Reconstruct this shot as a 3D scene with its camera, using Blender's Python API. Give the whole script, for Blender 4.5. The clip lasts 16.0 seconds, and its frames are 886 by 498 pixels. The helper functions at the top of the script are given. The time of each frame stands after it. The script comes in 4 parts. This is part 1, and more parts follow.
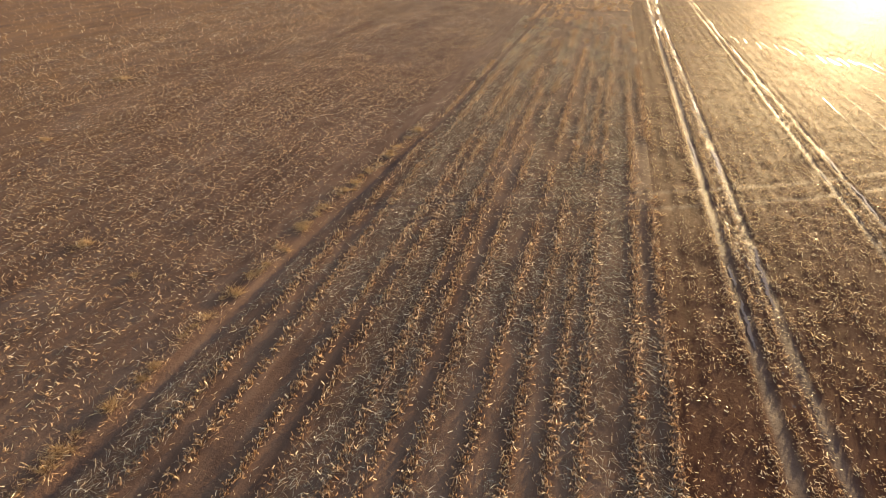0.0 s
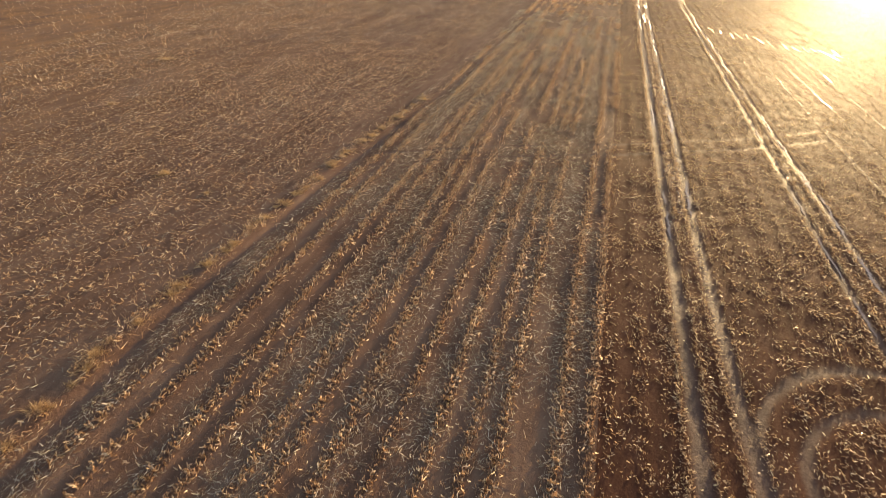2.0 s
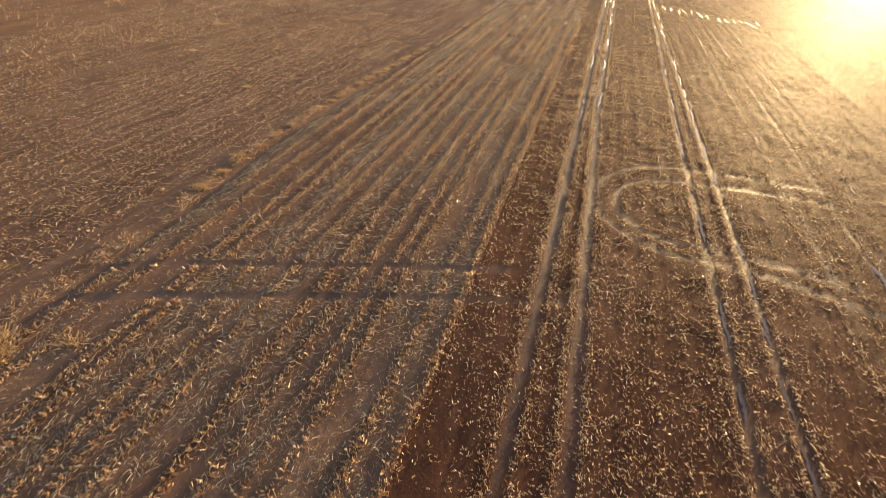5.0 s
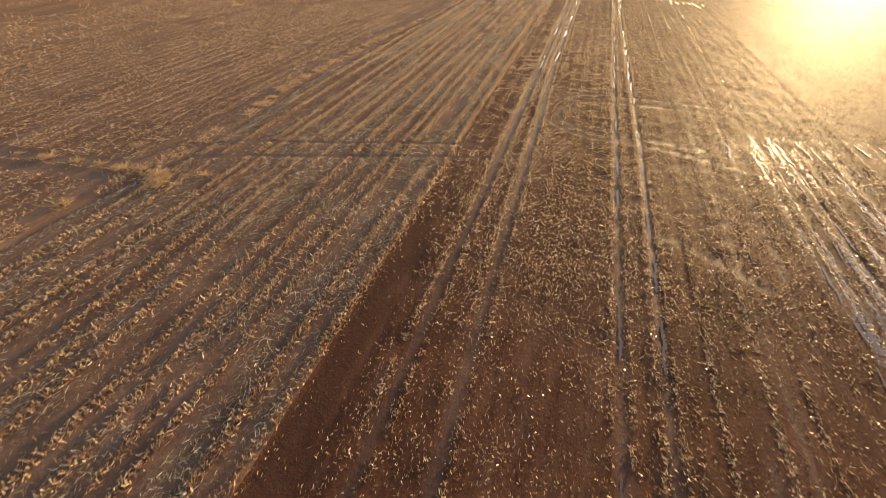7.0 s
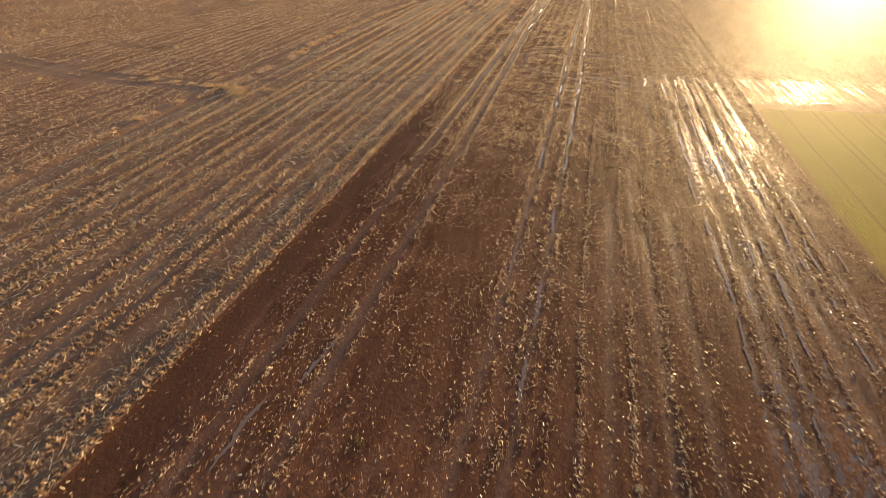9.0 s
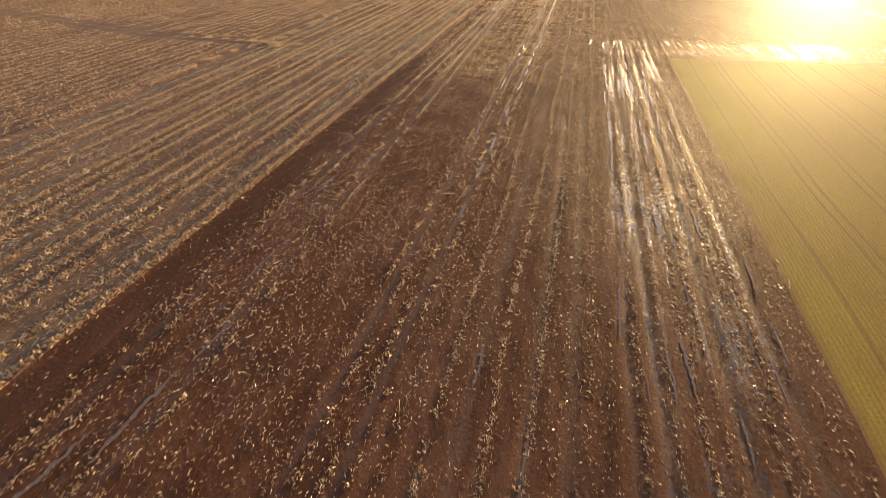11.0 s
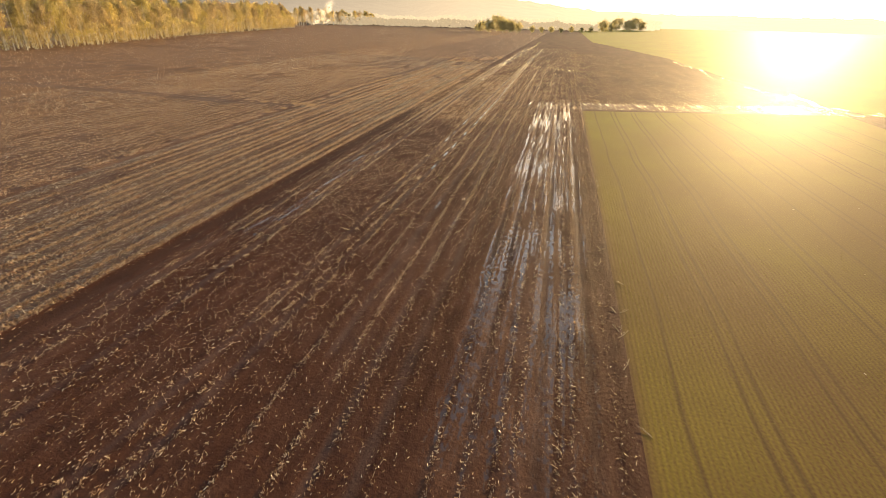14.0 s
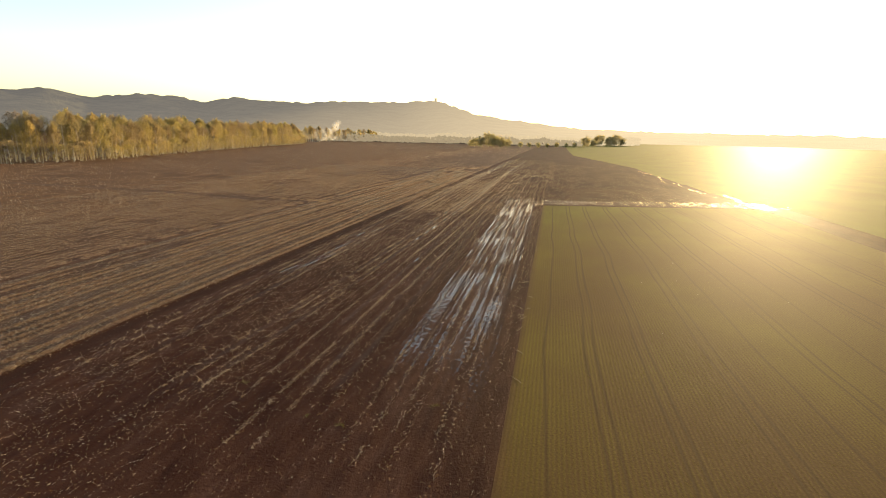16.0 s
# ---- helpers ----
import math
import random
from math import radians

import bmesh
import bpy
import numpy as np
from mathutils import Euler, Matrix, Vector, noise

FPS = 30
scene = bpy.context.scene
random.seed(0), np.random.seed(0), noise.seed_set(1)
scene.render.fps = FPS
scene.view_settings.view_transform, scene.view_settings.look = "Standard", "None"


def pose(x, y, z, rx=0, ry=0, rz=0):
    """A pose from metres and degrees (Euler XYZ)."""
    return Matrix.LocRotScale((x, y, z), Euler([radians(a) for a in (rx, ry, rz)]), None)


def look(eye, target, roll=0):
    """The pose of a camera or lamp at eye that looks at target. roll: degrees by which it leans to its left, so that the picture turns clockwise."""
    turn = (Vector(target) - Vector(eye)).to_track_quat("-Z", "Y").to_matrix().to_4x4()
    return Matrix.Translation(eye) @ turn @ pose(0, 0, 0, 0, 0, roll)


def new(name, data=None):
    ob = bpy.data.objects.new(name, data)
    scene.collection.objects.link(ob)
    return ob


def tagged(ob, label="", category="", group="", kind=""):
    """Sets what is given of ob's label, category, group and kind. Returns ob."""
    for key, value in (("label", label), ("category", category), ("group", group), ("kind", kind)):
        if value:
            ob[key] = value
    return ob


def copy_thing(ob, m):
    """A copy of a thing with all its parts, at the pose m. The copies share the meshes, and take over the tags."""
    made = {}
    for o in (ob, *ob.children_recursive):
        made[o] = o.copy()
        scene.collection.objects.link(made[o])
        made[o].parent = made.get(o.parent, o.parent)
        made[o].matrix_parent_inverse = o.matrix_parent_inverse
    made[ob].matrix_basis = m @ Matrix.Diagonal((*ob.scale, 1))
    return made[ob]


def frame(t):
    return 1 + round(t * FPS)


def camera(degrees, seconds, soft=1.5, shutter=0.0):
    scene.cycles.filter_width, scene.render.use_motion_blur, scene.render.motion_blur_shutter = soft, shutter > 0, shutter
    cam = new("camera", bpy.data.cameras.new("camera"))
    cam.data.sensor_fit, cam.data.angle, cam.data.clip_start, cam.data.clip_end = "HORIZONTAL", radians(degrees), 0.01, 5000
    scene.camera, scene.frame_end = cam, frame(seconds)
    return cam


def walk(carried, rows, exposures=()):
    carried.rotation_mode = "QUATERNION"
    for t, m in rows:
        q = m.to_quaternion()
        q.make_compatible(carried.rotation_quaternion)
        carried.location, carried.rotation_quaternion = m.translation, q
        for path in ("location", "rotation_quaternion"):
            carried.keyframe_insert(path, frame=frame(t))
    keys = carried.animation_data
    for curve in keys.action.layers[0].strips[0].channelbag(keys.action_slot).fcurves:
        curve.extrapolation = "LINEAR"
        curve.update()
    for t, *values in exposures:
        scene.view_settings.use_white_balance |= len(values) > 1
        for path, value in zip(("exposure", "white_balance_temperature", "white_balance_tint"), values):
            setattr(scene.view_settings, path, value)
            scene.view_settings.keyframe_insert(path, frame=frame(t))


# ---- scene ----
cam = camera(85.2, 16.0, soft=0.5, shutter=0.25)
PATH = [
    (0, (-3.387, 0.768, 9.463), (-3.843, 2.346, 8.321), 1.4),
    (0.5, (-3.029, -0.295, 9.484), (-3.482, 1.284, 8.343), 1.4),
    (1, (-2.628, -1.546, 9.532), (-3.081, 0.032, 8.39), 1.4),
    (1.5, (-2.15, -2.974, 9.582), (-2.606, -1.397, 8.439), 1.5),
    (2, (-1.579, -4.55, 9.641), (-2.045, -2.977, 8.498), 1.5),
    (2.5, (-0.93, -6.238, 9.706), (-1.407, -4.67, 8.559), 1.5),
    (3, (-0.258, -7.992, 9.763), (-0.74, -6.429, 8.612), 1.6),
    (3.5, (0.455, -9.872, 9.808), (-0.027, -8.313, 8.652), 1.6),
    (4, (1.182, -11.875, 9.835), (0.701, -10.316, 8.678), 1.7),
    (4.2, (1.459, -12.723, 9.833), (0.981, -11.164, 8.675), 1.7),
    (6.3, (4.056, -22.079, 9.539), (3.632, -20.498, 8.391), 1.8),
    (6.5, (4.333, -23.03, 9.533), (3.913, -21.451, 8.379), 1.8),
    (7, (5.091, -25.494, 9.52), (4.674, -23.917, 8.363), 1.7),
    (7.5, (5.876, -28.011, 9.499), (5.463, -26.435, 8.339), 1.8),
    (8, (6.673, -30.59, 9.471), (6.263, -29.015, 8.309), 1.9),
    (8.5, (7.493, -33.224, 9.443), (7.085, -31.648, 8.281), 1.9),
    (9, (8.324, -35.881, 9.421), (7.919, -34.304, 8.259), 2.0),
    (9.5, (9.159, -38.545, 9.409), (8.758, -36.968, 8.247), 2.0),
    (10, (9.976, -41.251, 9.404), (9.579, -39.673, 8.241), 1.9),
    (10.2, (10.27, -42.351, 9.401), (9.878, -40.773, 8.237), 2.0),
    (12.3, (12.833, -53.879, 9.242), (12.489, -52.257, 8.123), 2.3),
    (12.5, (13.147, -54.976, 9.234), (12.802, -53.339, 8.139), 2.3),
    (13, (14.076, -57.692, 9.2), (13.72, -56.013, 8.173), 2.0),
    (13.5, (15.058, -60.339, 9.181), (14.686, -58.62, 8.229), 1.7),
    (14, (16.079, -62.929, 9.183), (15.692, -61.165, 8.323), 1.5),
    (14.5, (17.102, -65.49, 9.196), (16.702, -63.684, 8.436), 1.4),
    (15, (18.09, -68.039, 9.215), (17.682, -66.195, 8.557), 1.3),
    (15.5, (19.081, -70.59, 9.22), (18.665, -68.714, 8.664), 1.3),
    (16, (20.078, -73.145, 9.218), (19.657, -71.243, 8.764), 1.3),
]
walk(cam, [(t, look(eye, target, roll)) for t, eye, target, roll in PATH], [(0, 2.38, 7700, 21), (6.5, 2.38, 8300, 24), (12.5, 2.47, 8400, 23), (14.2, 2.17, 8000, 20), (15, 1.97, 7700, 18), (16, 1.64, 7450, 16)])

# ---- world, sun ----
SUN_AZ, SUN_EL = 21.5, 6.0          # degrees clockwise from +y, and above the horizon
world = bpy.data.worlds.new("evening_sky")
scene.world = world
world.use_nodes = True
wt = world.node_tree
wt.nodes.clear()
sky = wt.nodes.new("ShaderNodeTexSky")
sky.sky_type, sky.sun_disc = "NISHITA", False
sky.sun_elevation, sky.sun_rotation = radians(SUN_EL), radians(SUN_AZ)
sky.altitude, sky.air_density, sky.dust_density, sky.ozone_density = 200, 0.95, 1.0, 1.25
bg = wt.nodes.new("ShaderNodeBackground")
bg.inputs["Strength"].default_value = 0.15
wo = wt.nodes.new("ShaderNodeOutputWorld")
wt.links.new(sky.outputs["Color"], bg.inputs["Color"])
wt.links.new(bg.outputs["Background"], wo.inputs["Surface"])

sun = new("sun", bpy.data.lights.new("sun", "SUN"))
sun.data.energy, sun.data.angle, sun.data.color = 3.3, radians(0.7), (1.0, 0.81, 0.45)
sa, se = radians(SUN_AZ), radians(SUN_EL)
to_sun = Vector((math.sin(sa) * math.cos(se), math.cos(sa) * math.cos(se), math.sin(se)))
sun.matrix_world = look(to_sun * 100, (0, 0, 0))


# ---- helpers of this scene ----
rng = np.random.default_rng(7)


def vnoise(x, y, scale, seed=0):
    """Smooth value noise in -1..1 on a lattice of that scale."""
    x, y = np.asarray(x, float) / scale, np.asarray(y, float) / scale
    ix, iy = np.floor(x), np.floor(y)
    fx, fy = x - ix, y - iy
    fx, fy = fx * fx * (3 - 2 * fx), fy * fy * (3 - 2 * fy)

    def lattice(a, b):
        s = np.sin(a * 127.1 + b * 311.7 + seed * 74.7) * 43758.5453
        return (s - np.floor(s)) * 2 - 1
    v0 = lattice(ix, iy) * (1 - fx) + lattice(ix + 1, iy) * fx
    v1 = lattice(ix, iy + 1) * (1 - fx) + lattice(ix + 1, iy + 1) * fx
    return v0 * (1 - fy) + v1 * fy


def mesh_of(name, verts, faces, mats, mat_index=None, smooth=False):
    """A mesh from arrays: verts (n, 3), faces (m, k) of one size."""
    verts, faces = np.asarray(verts, np.float32), np.asarray(faces, np.int32)
    me = bpy.data.meshes.new(name)
    m, k = faces.shape
    me.vertices.add(len(verts))
    me.vertices.foreach_set("co", verts.ravel())
    me.loops.add(m * k)
    me.loops.foreach_set("vertex_index", faces.ravel())
    me.polygons.add(m)
    me.polygons.foreach_set("loop_start", np.arange(0, m * k, k, dtype=np.int32))
    me.polygons.foreach_set("loop_total", np.full(m, k, np.int32))
    for mat in mats:
        me.materials.append(mat)
    if mat_index is not None:
        me.polygons.foreach_set("material_index", np.asarray(mat_index, np.int32))
    if smooth:
        me.polygons.foreach_set("use_smooth", np.ones(m, bool))
    me.update(calc_edges=True)
    return me


def part(name, bm, mat, parent=None, label=""):
    me = bpy.data.meshes.new(name)
    bm.to_mesh(me)
    bm.free()
    me.materials.append(mat)
    ob = new(name, me)
    ob.parent = parent
    return tagged(ob, label)


def mesh_part(name, me, parent=None, label=""):
    ob = new(name, me)
    ob.parent = parent
    return tagged(ob, label)


# ---- materials ----
def node_mat(name):
    mat = bpy.data.materials.new(name)
    mat.use_nodes = True
    nt = mat.node_tree
    nt.nodes.clear()
    out = nt.nodes.new("ShaderNodeOutputMaterial")
    return mat, nt, out


def n_noise(nt, scale, detail=4.0, vec=None, rough=0.55):
    n = nt.nodes.new("ShaderNodeTexNoise")
    n.inputs["Scale"].default_value, n.inputs["Detail"].default_value, n.inputs["Roughness"].default_value = scale, detail, rough
    if vec is not None:
        nt.links.new(vec, n.inputs["Vector"])
    return n.outputs["Fac"]


def n_ramp(nt, fac, stops):
    r = nt.nodes.new("ShaderNodeValToRGB")
    while len(r.color_ramp.elements) < len(stops):
        r.color_ramp.elements.new(0.5)
    for e, (p, c) in zip(r.color_ramp.elements, stops):
        e.position, e.color = p, (*c, 1) if len(c) == 3 else c
    nt.links.new(fac, r.inputs["Fac"])
    return r.outputs["Color"]


def n_mix(nt, fac, a, b, mode="MIX"):
    m = nt.nodes.new("ShaderNodeMix")
    m.data_type, m.blend_type = "RGBA", mode
    for sock, v in ((m.inputs[0], fac), (m.inputs[6], a), (m.inputs[7], b)):
        if isinstance(v, (int, float)):
            sock.default_value = v
        elif isinstance(v, tuple):
            sock.default_value = (*v, 1)
        else:
            nt.links.new(v, sock)
    return m.outputs[2]


def n_math(nt, op, a, b=0.0, clamp=False):
    m = nt.nodes.new("ShaderNodeMath")
    m.operation, m.use_clamp = op, clamp
    for sock, v in zip(m.inputs, (a, b)):
        if isinstance(v, (int, float)):
            sock.default_value = v
        else:
            nt.links.new(v, sock)
    return m.outputs[0]


def n_pos(nt, scale=(1, 1, 1)):
    g = nt.nodes.new("ShaderNodeNewGeometry")
    m = nt.nodes.new("ShaderNodeMapping")
    m.inputs["Scale"].default_value = scale
    nt.links.new(g.outputs["Position"], m.inputs["Vector"])
    return m.outputs["Vector"]


def n_attr(nt, name):
    a = nt.nodes.new("ShaderNodeAttribute")
    a.attribute_name = name
    return a.outputs["Fac"]


def n_bump(nt, height, dist, strength=1.0):
    b = nt.nodes.new("ShaderNodeBump")
    b.inputs["Distance"].default_value = dist
    if isinstance(strength, (int, float)):
        b.inputs["Strength"].default_value = strength
    else:
        nt.links.new(strength, b.inputs["Strength"])
    nt.links.new(height, b.inputs["Height"])
    return b.outputs["Normal"]


def n_bsdf(nt, out, color, rough=0.8, spec=0.5, normal=None, **more):
    p = nt.nodes.new("ShaderNodeBsdfPrincipled")
    for key, v in dict({"Base Color": color, "Roughness": rough, "Specular IOR Level": spec}, **more).items():
        if isinstance(v, tuple):
            p.inputs[key].default_value = (*v, 1)
        elif isinstance(v, (int, float)):
            p.inputs[key].default_value = v
        else:
            nt.links.new(v, p.inputs[key])
    if normal is not None:
        nt.links.new(normal, p.inputs["Normal"])
    if out is not None:
        nt.links.new(p.outputs["BSDF"], out.inputs["Surface"])
    return p


def soil_material(name, dark, mid, light, dry_rough, gloss, grain=9.0, strewn=0.0):
    """Earth: clods and crumbs in relief, paler packed ruts, darker and smoother where it is wet."""
    mat, nt, out = node_mat(name)
    pos = n_pos(nt)
    along = n_pos(nt, (1.0, 0.22, 1.0))
    wide, clod, crumb = n_noise(nt, 0.35, 3, along), n_noise(nt, 2.6, 5, along), n_noise(nt, grain * 3, 5, pos)
    mix = n_math(nt, "ADD", n_math(nt, "MULTIPLY", wide, 0.5), n_math(nt, "MULTIPLY", clod, 0.5))
    base = n_ramp(nt, mix, [(0.36, dark), (0.50, mid), (0.64, light)])
    base = n_mix(nt, n_math(nt, "MULTIPLY", crumb, 0.45), base, n_mix(nt, 1.0, base, (0.45, 0.42, 0.40), "MULTIPLY"))
    if strewn:
        g = nt.nodes.new("ShaderNodeNewGeometry")
        sep = nt.nodes.new("ShaderNodeSeparateXYZ")
        nt.links.new(g.outputs["Position"], sep.inputs[0])
        west = n_math(nt, "DIVIDE", n_math(nt, "SUBTRACT", -13.0, sep.outputs["X"]), 34.0, True)
        thick = n_math(nt, "MULTIPLY", n_math(nt, "SUBTRACT", n_noise(nt, 0.6, 5, n_pos(nt, (1.0, 0.3, 1.0)), 0.7), 0.28), 2.2, True)
        base = n_mix(nt, n_math(nt, "MULTIPLY", n_math(nt, "MULTIPLY", west, thick), strewn), base, (0.225, 0.118, 0.050))
    rut, wet = n_attr(nt, "rut"), n_attr(nt, "wet")
    base = n_mix(nt, n_math(nt, "MULTIPLY", n_attr(nt, "fresh"), 0.8), base, (0.038, 0.018, 0.012))
    base = n_mix(nt, n_math(nt, "MULTIPLY", rut, 0.6), base, (0.070, 0.053, 0.049))
    lane = n_math(nt, "ADD", 0.5, n_math(nt, "MULTIPLY", n_math(nt, "SUBTRACT", n_noise(nt, 4.6, 2, n_pos(nt, (1.0, 0.020, 1.0)), 0.5), 0.5), 5.5), True)
    wetness = n_math(nt, "MULTIPLY", n_math(nt, "MULTIPLY", wet, 1.35), n_math(nt, "ADD", 0.42, n_math(nt, "MULTIPLY", lane, 0.58)))
    shred = n_math(nt, "SUBTRACT", n_noise(nt, 5.0, 6, n_pos(nt, (1.9, 0.75, 1.0)), 0.72), 0.5)
    wetness = n_math(nt, "MULTIPLY", n_math(nt, "SUBTRACT", n_math(nt, "ADD", wetness, n_math(nt, "MULTIPLY", shred, 3.2)), 0.82), 14.0, True)
    base = n_mix(nt, n_math(nt, "MULTIPLY", wetness, 0.55), base, (0.035, 0.026, 0.021))
    rough = n_math(nt, "SUBTRACT", dry_rough, n_math(nt, "MULTIPLY", wetness, dry_rough - 0.14))
    rough = n_math(nt, "SUBTRACT", rough, n_math(nt, "MULTIPLY", rut, 0.16), True)
    height = n_math(nt, "ADD", n_math(nt, "MULTIPLY", n_noise(nt, grain, 6, pos, 0.7), 1.0), n_math(nt, "MULTIPLY", n_noise(nt, 38, 3, pos), 0.25))
    spec = n_math(nt, "ADD", gloss, n_math(nt, "MULTIPLY", n_math(nt, "MAXIMUM", wetness, n_math(nt, "MULTIPLY", rut, 0.14)), 0.36))
    relief = n_math(nt, "SUBTRACT", 0.8, n_math(nt, "MULTIPLY", wetness, 0.76), True)
    n_bsdf(nt, out, base, rough, spec, n_bump(nt, height, 0.042, relief))
    return mat


M_STUBBLE_SOIL = soil_material("stubble_soil", (0.078, 0.043, 0.030), (0.115, 0.067, 0.046), (0.155, 0.095, 0.066), 0.74, 0.016, strewn=0.72)
M_TILLED_SOIL = soil_material("tilled_soil", (0.042, 0.0165, 0.0105), (0.064, 0.0270, 0.0165), (0.091, 0.043, 0.028), 0.72, 0.014)


# drill lanes of the crop, by x
TRAMS = [20.5, 22.3, 22.75, 24.6, 25.05, 27.5, 28.0, 29.9, 31.8, 32.3, 34.4, 37.1, 37.6, 39.6, 42.6, 43.1, 45.6]


def crop_material(name, soil, leaf_a, leaf_b, cover, lanes=()):
    """Drilled winter crop: thin green rows with earth between them."""
    mat, nt, out = node_mat(name)
    g = nt.nodes.new("ShaderNodeNewGeometry")
    sep = nt.nodes.new("ShaderNodeSeparateXYZ")
    nt.links.new(g.outputs["Position"], sep.inputs[0])
    wobble = n_math(nt, "MULTIPLY", n_noise(nt, 0.8, 2, n_pos(nt)), 0.05)
    phase = n_math(nt, "MULTIPLY", n_math(nt, "ADD", sep.outputs["X"], wobble), 2 * math.pi / 0.15)
    row = n_math(nt, "ADD", n_math(nt, "MULTIPLY", n_math(nt, "SINE", phase), 0.5), 0.5)
    patch = n_noise(nt, 0.12, 4, n_pos(nt, (1, 0.6, 1)))
    fine = n_noise(nt, 14, 4, n_pos(nt))
    leaf = n_ramp(nt, patch, [(0.35, leaf_a), (0.65, leaf_b)])
    amount = n_math(nt, "ADD", n_math(nt, "ADD", 0.11, n_math(nt, "MULTIPLY", row, 0.26)), n_math(nt, "MULTIPLY", n_math(nt, "SUBTRACT", fine, 0.5), 1.3))
    amount = n_math(nt, "ADD", amount, n_math(nt, "ADD", n_math(nt, "MULTIPLY", n_math(nt, "SUBTRACT", patch, 0.5), 1.2), cover), True)
    lush = n_math(nt, "DIVIDE", n_math(nt, "SUBTRACT", 23.5, sep.outputs["X"]), 4.0, True)
    north = n_math(nt, "DIVIDE", n_math(nt, "ADD", sep.outputs["Y"], 34.0), 24.0, True)
    amount = n_math(nt, "ADD", amount, n_math(nt, "ADD", n_math(nt, "MULTIPLY", lush, 0.14), n_math(nt, "MULTIPLY", north, 0.35)), True)
    leaf = n_mix(nt, n_math(nt, "MULTIPLY", north, 0.6), leaf, (0.128, 0.132, 0.020))
    tram = 0.0
    if lanes:
        bent = n_math(nt, "ADD", sep.outputs["X"], n_math(nt, "MULTIPLY", n_math(nt, "SUBTRACT", n_noise(nt, 0.05, 2, n_pos(nt)), 0.5), 1.2))
        for lane in lanes:
            near = n_math(nt, "SUBTRACT", 1.0, n_math(nt, "DIVIDE", n_math(nt, "ABSOLUTE", n_math(nt, "SUBTRACT", bent, lane)), 0.10), True)
            tram = n_math(nt, "MAXIMUM", near, tram)
        tram = n_math(nt, "MULTIPLY", tram, n_math(nt, "ADD", 0.2, n_math(nt, "MULTIPLY", n_noise(nt, 0.1, 3, n_pos(nt, (1, 1, 1))), 1.2)), True)
    amount = n_math(nt, "MULTIPLY", amount, n_math(nt, "SUBTRACT", 1.0, n_math(nt, "MULTIPLY", tram, 0.7)), True)
    amount = n_math(nt, "MULTIPLY", amount, n_math(nt, "DIVIDE", n_math(nt, "SUBTRACT", sep.outputs["X"], 19.0), 0.5, True), True)
    earth = n_ramp(nt, fine, [(0.3, tuple(v * 0.7 for v in soil)), (0.7, soil)])
    edge = n_math(nt, "DIVIDE", n_math(nt, "SUBTRACT", n_math(nt, "ADD", 19.0, n_math(nt, "MULTIPLY", n_noise(nt, 0.9, 3, n_pos(nt)), 0.8)), sep.outputs["X"]), 0.9, True)
    earth = n_mix(nt, edge, earth, (0.062, 0.032, 0.020))
    base = n_mix(nt, amount, earth, leaf)
    height = n_math(nt, "ADD", n_math(nt, "MULTIPLY", row, 0.35), n_noise(nt, 30, 4, n_pos(nt)))
    base = n_mix(nt, n_math(nt, "MULTIPLY", tram, 0.5), base, (0.050, 0.032, 0.018))
    n_bsdf(nt, out, base, 0.78, 0.018, n_bump(nt, height, 0.012, 0.45))
    return mat


M_CROP = crop_material("young_crop", (0.140, 0.074, 0.028), (0.150, 0.114, 0.016), (0.198, 0.149, 0.022), -0.10, TRAMS)
M_FAR_CROP = crop_material("far_crop", (0.15, 0.105, 0.030), (0.13, 0.118, 0.018), (0.17, 0.145, 0.024), 0.25)


def straw_material(name, stops, glow, rough=0.55, gloss=0.45, tints=()):
    """Dead stalks and leaves, thin enough for low sun to shine through."""
    mat, nt, out = node_mat(name)
    g = nt.nodes.new("ShaderNodeNewGeometry")
    base = n_ramp(nt, g.outputs["Random Per Island"], stops)
    base = n_mix(nt, n_math(nt, "MULTIPLY", n_noise(nt, 22, 3, n_pos(nt)), 0.3), base, (0.12, 0.07, 0.035))
    if tints:
        info = nt.nodes.new("ShaderNodeObjectInfo")
        base = n_mix(nt, 1.0, base, n_ramp(nt, info.outputs["Random"], tints), "MULTIPLY")
    p = n_bsdf(nt, None, base, rough, gloss)
    t = nt.nodes.new("ShaderNodeBsdfTranslucent")
    nt.links.new(base, t.inputs["Color"])
    mx = nt.nodes.new("ShaderNodeMixShader")
    mx.inputs[0].default_value = glow
    nt.links.new(p.outputs["BSDF"], mx.inputs[1])
    nt.links.new(t.outputs["BSDF"], mx.inputs[2])
    nt.links.new(mx.outputs["Shader"], out.inputs["Surface"])
    return mat


M_STUBBLE = straw_material("corn_stubble", [(0.0, (0.15, 0.075, 0.042)), (0.45, (0.31, 0.175, 0.098)), (0.78, (0.47, 0.30, 0.175)), (0.92, (0.72, 0.55, 0.37)), (1.0, (0.84, 0.68, 0.48))], 0.42)
M_STRAW = straw_material("flattened_straw", [(0.0, (0.16, 0.085, 0.046)), (0.45, (0.33, 0.195, 0.110)), (0.8, (0.50, 0.33, 0.19)), (1.0, (0.76, 0.60, 0.40))], 0.4)
M_LITTER = straw_material("straw_litter", [(0.0, (0.13, 0.072, 0.042)), (0.45, (0.30, 0.185, 0.105)), (0.78, (0.54, 0.38, 0.23)), (1.0, (0.84, 0.70, 0.50))], 0.38, 0.36, 0.5)
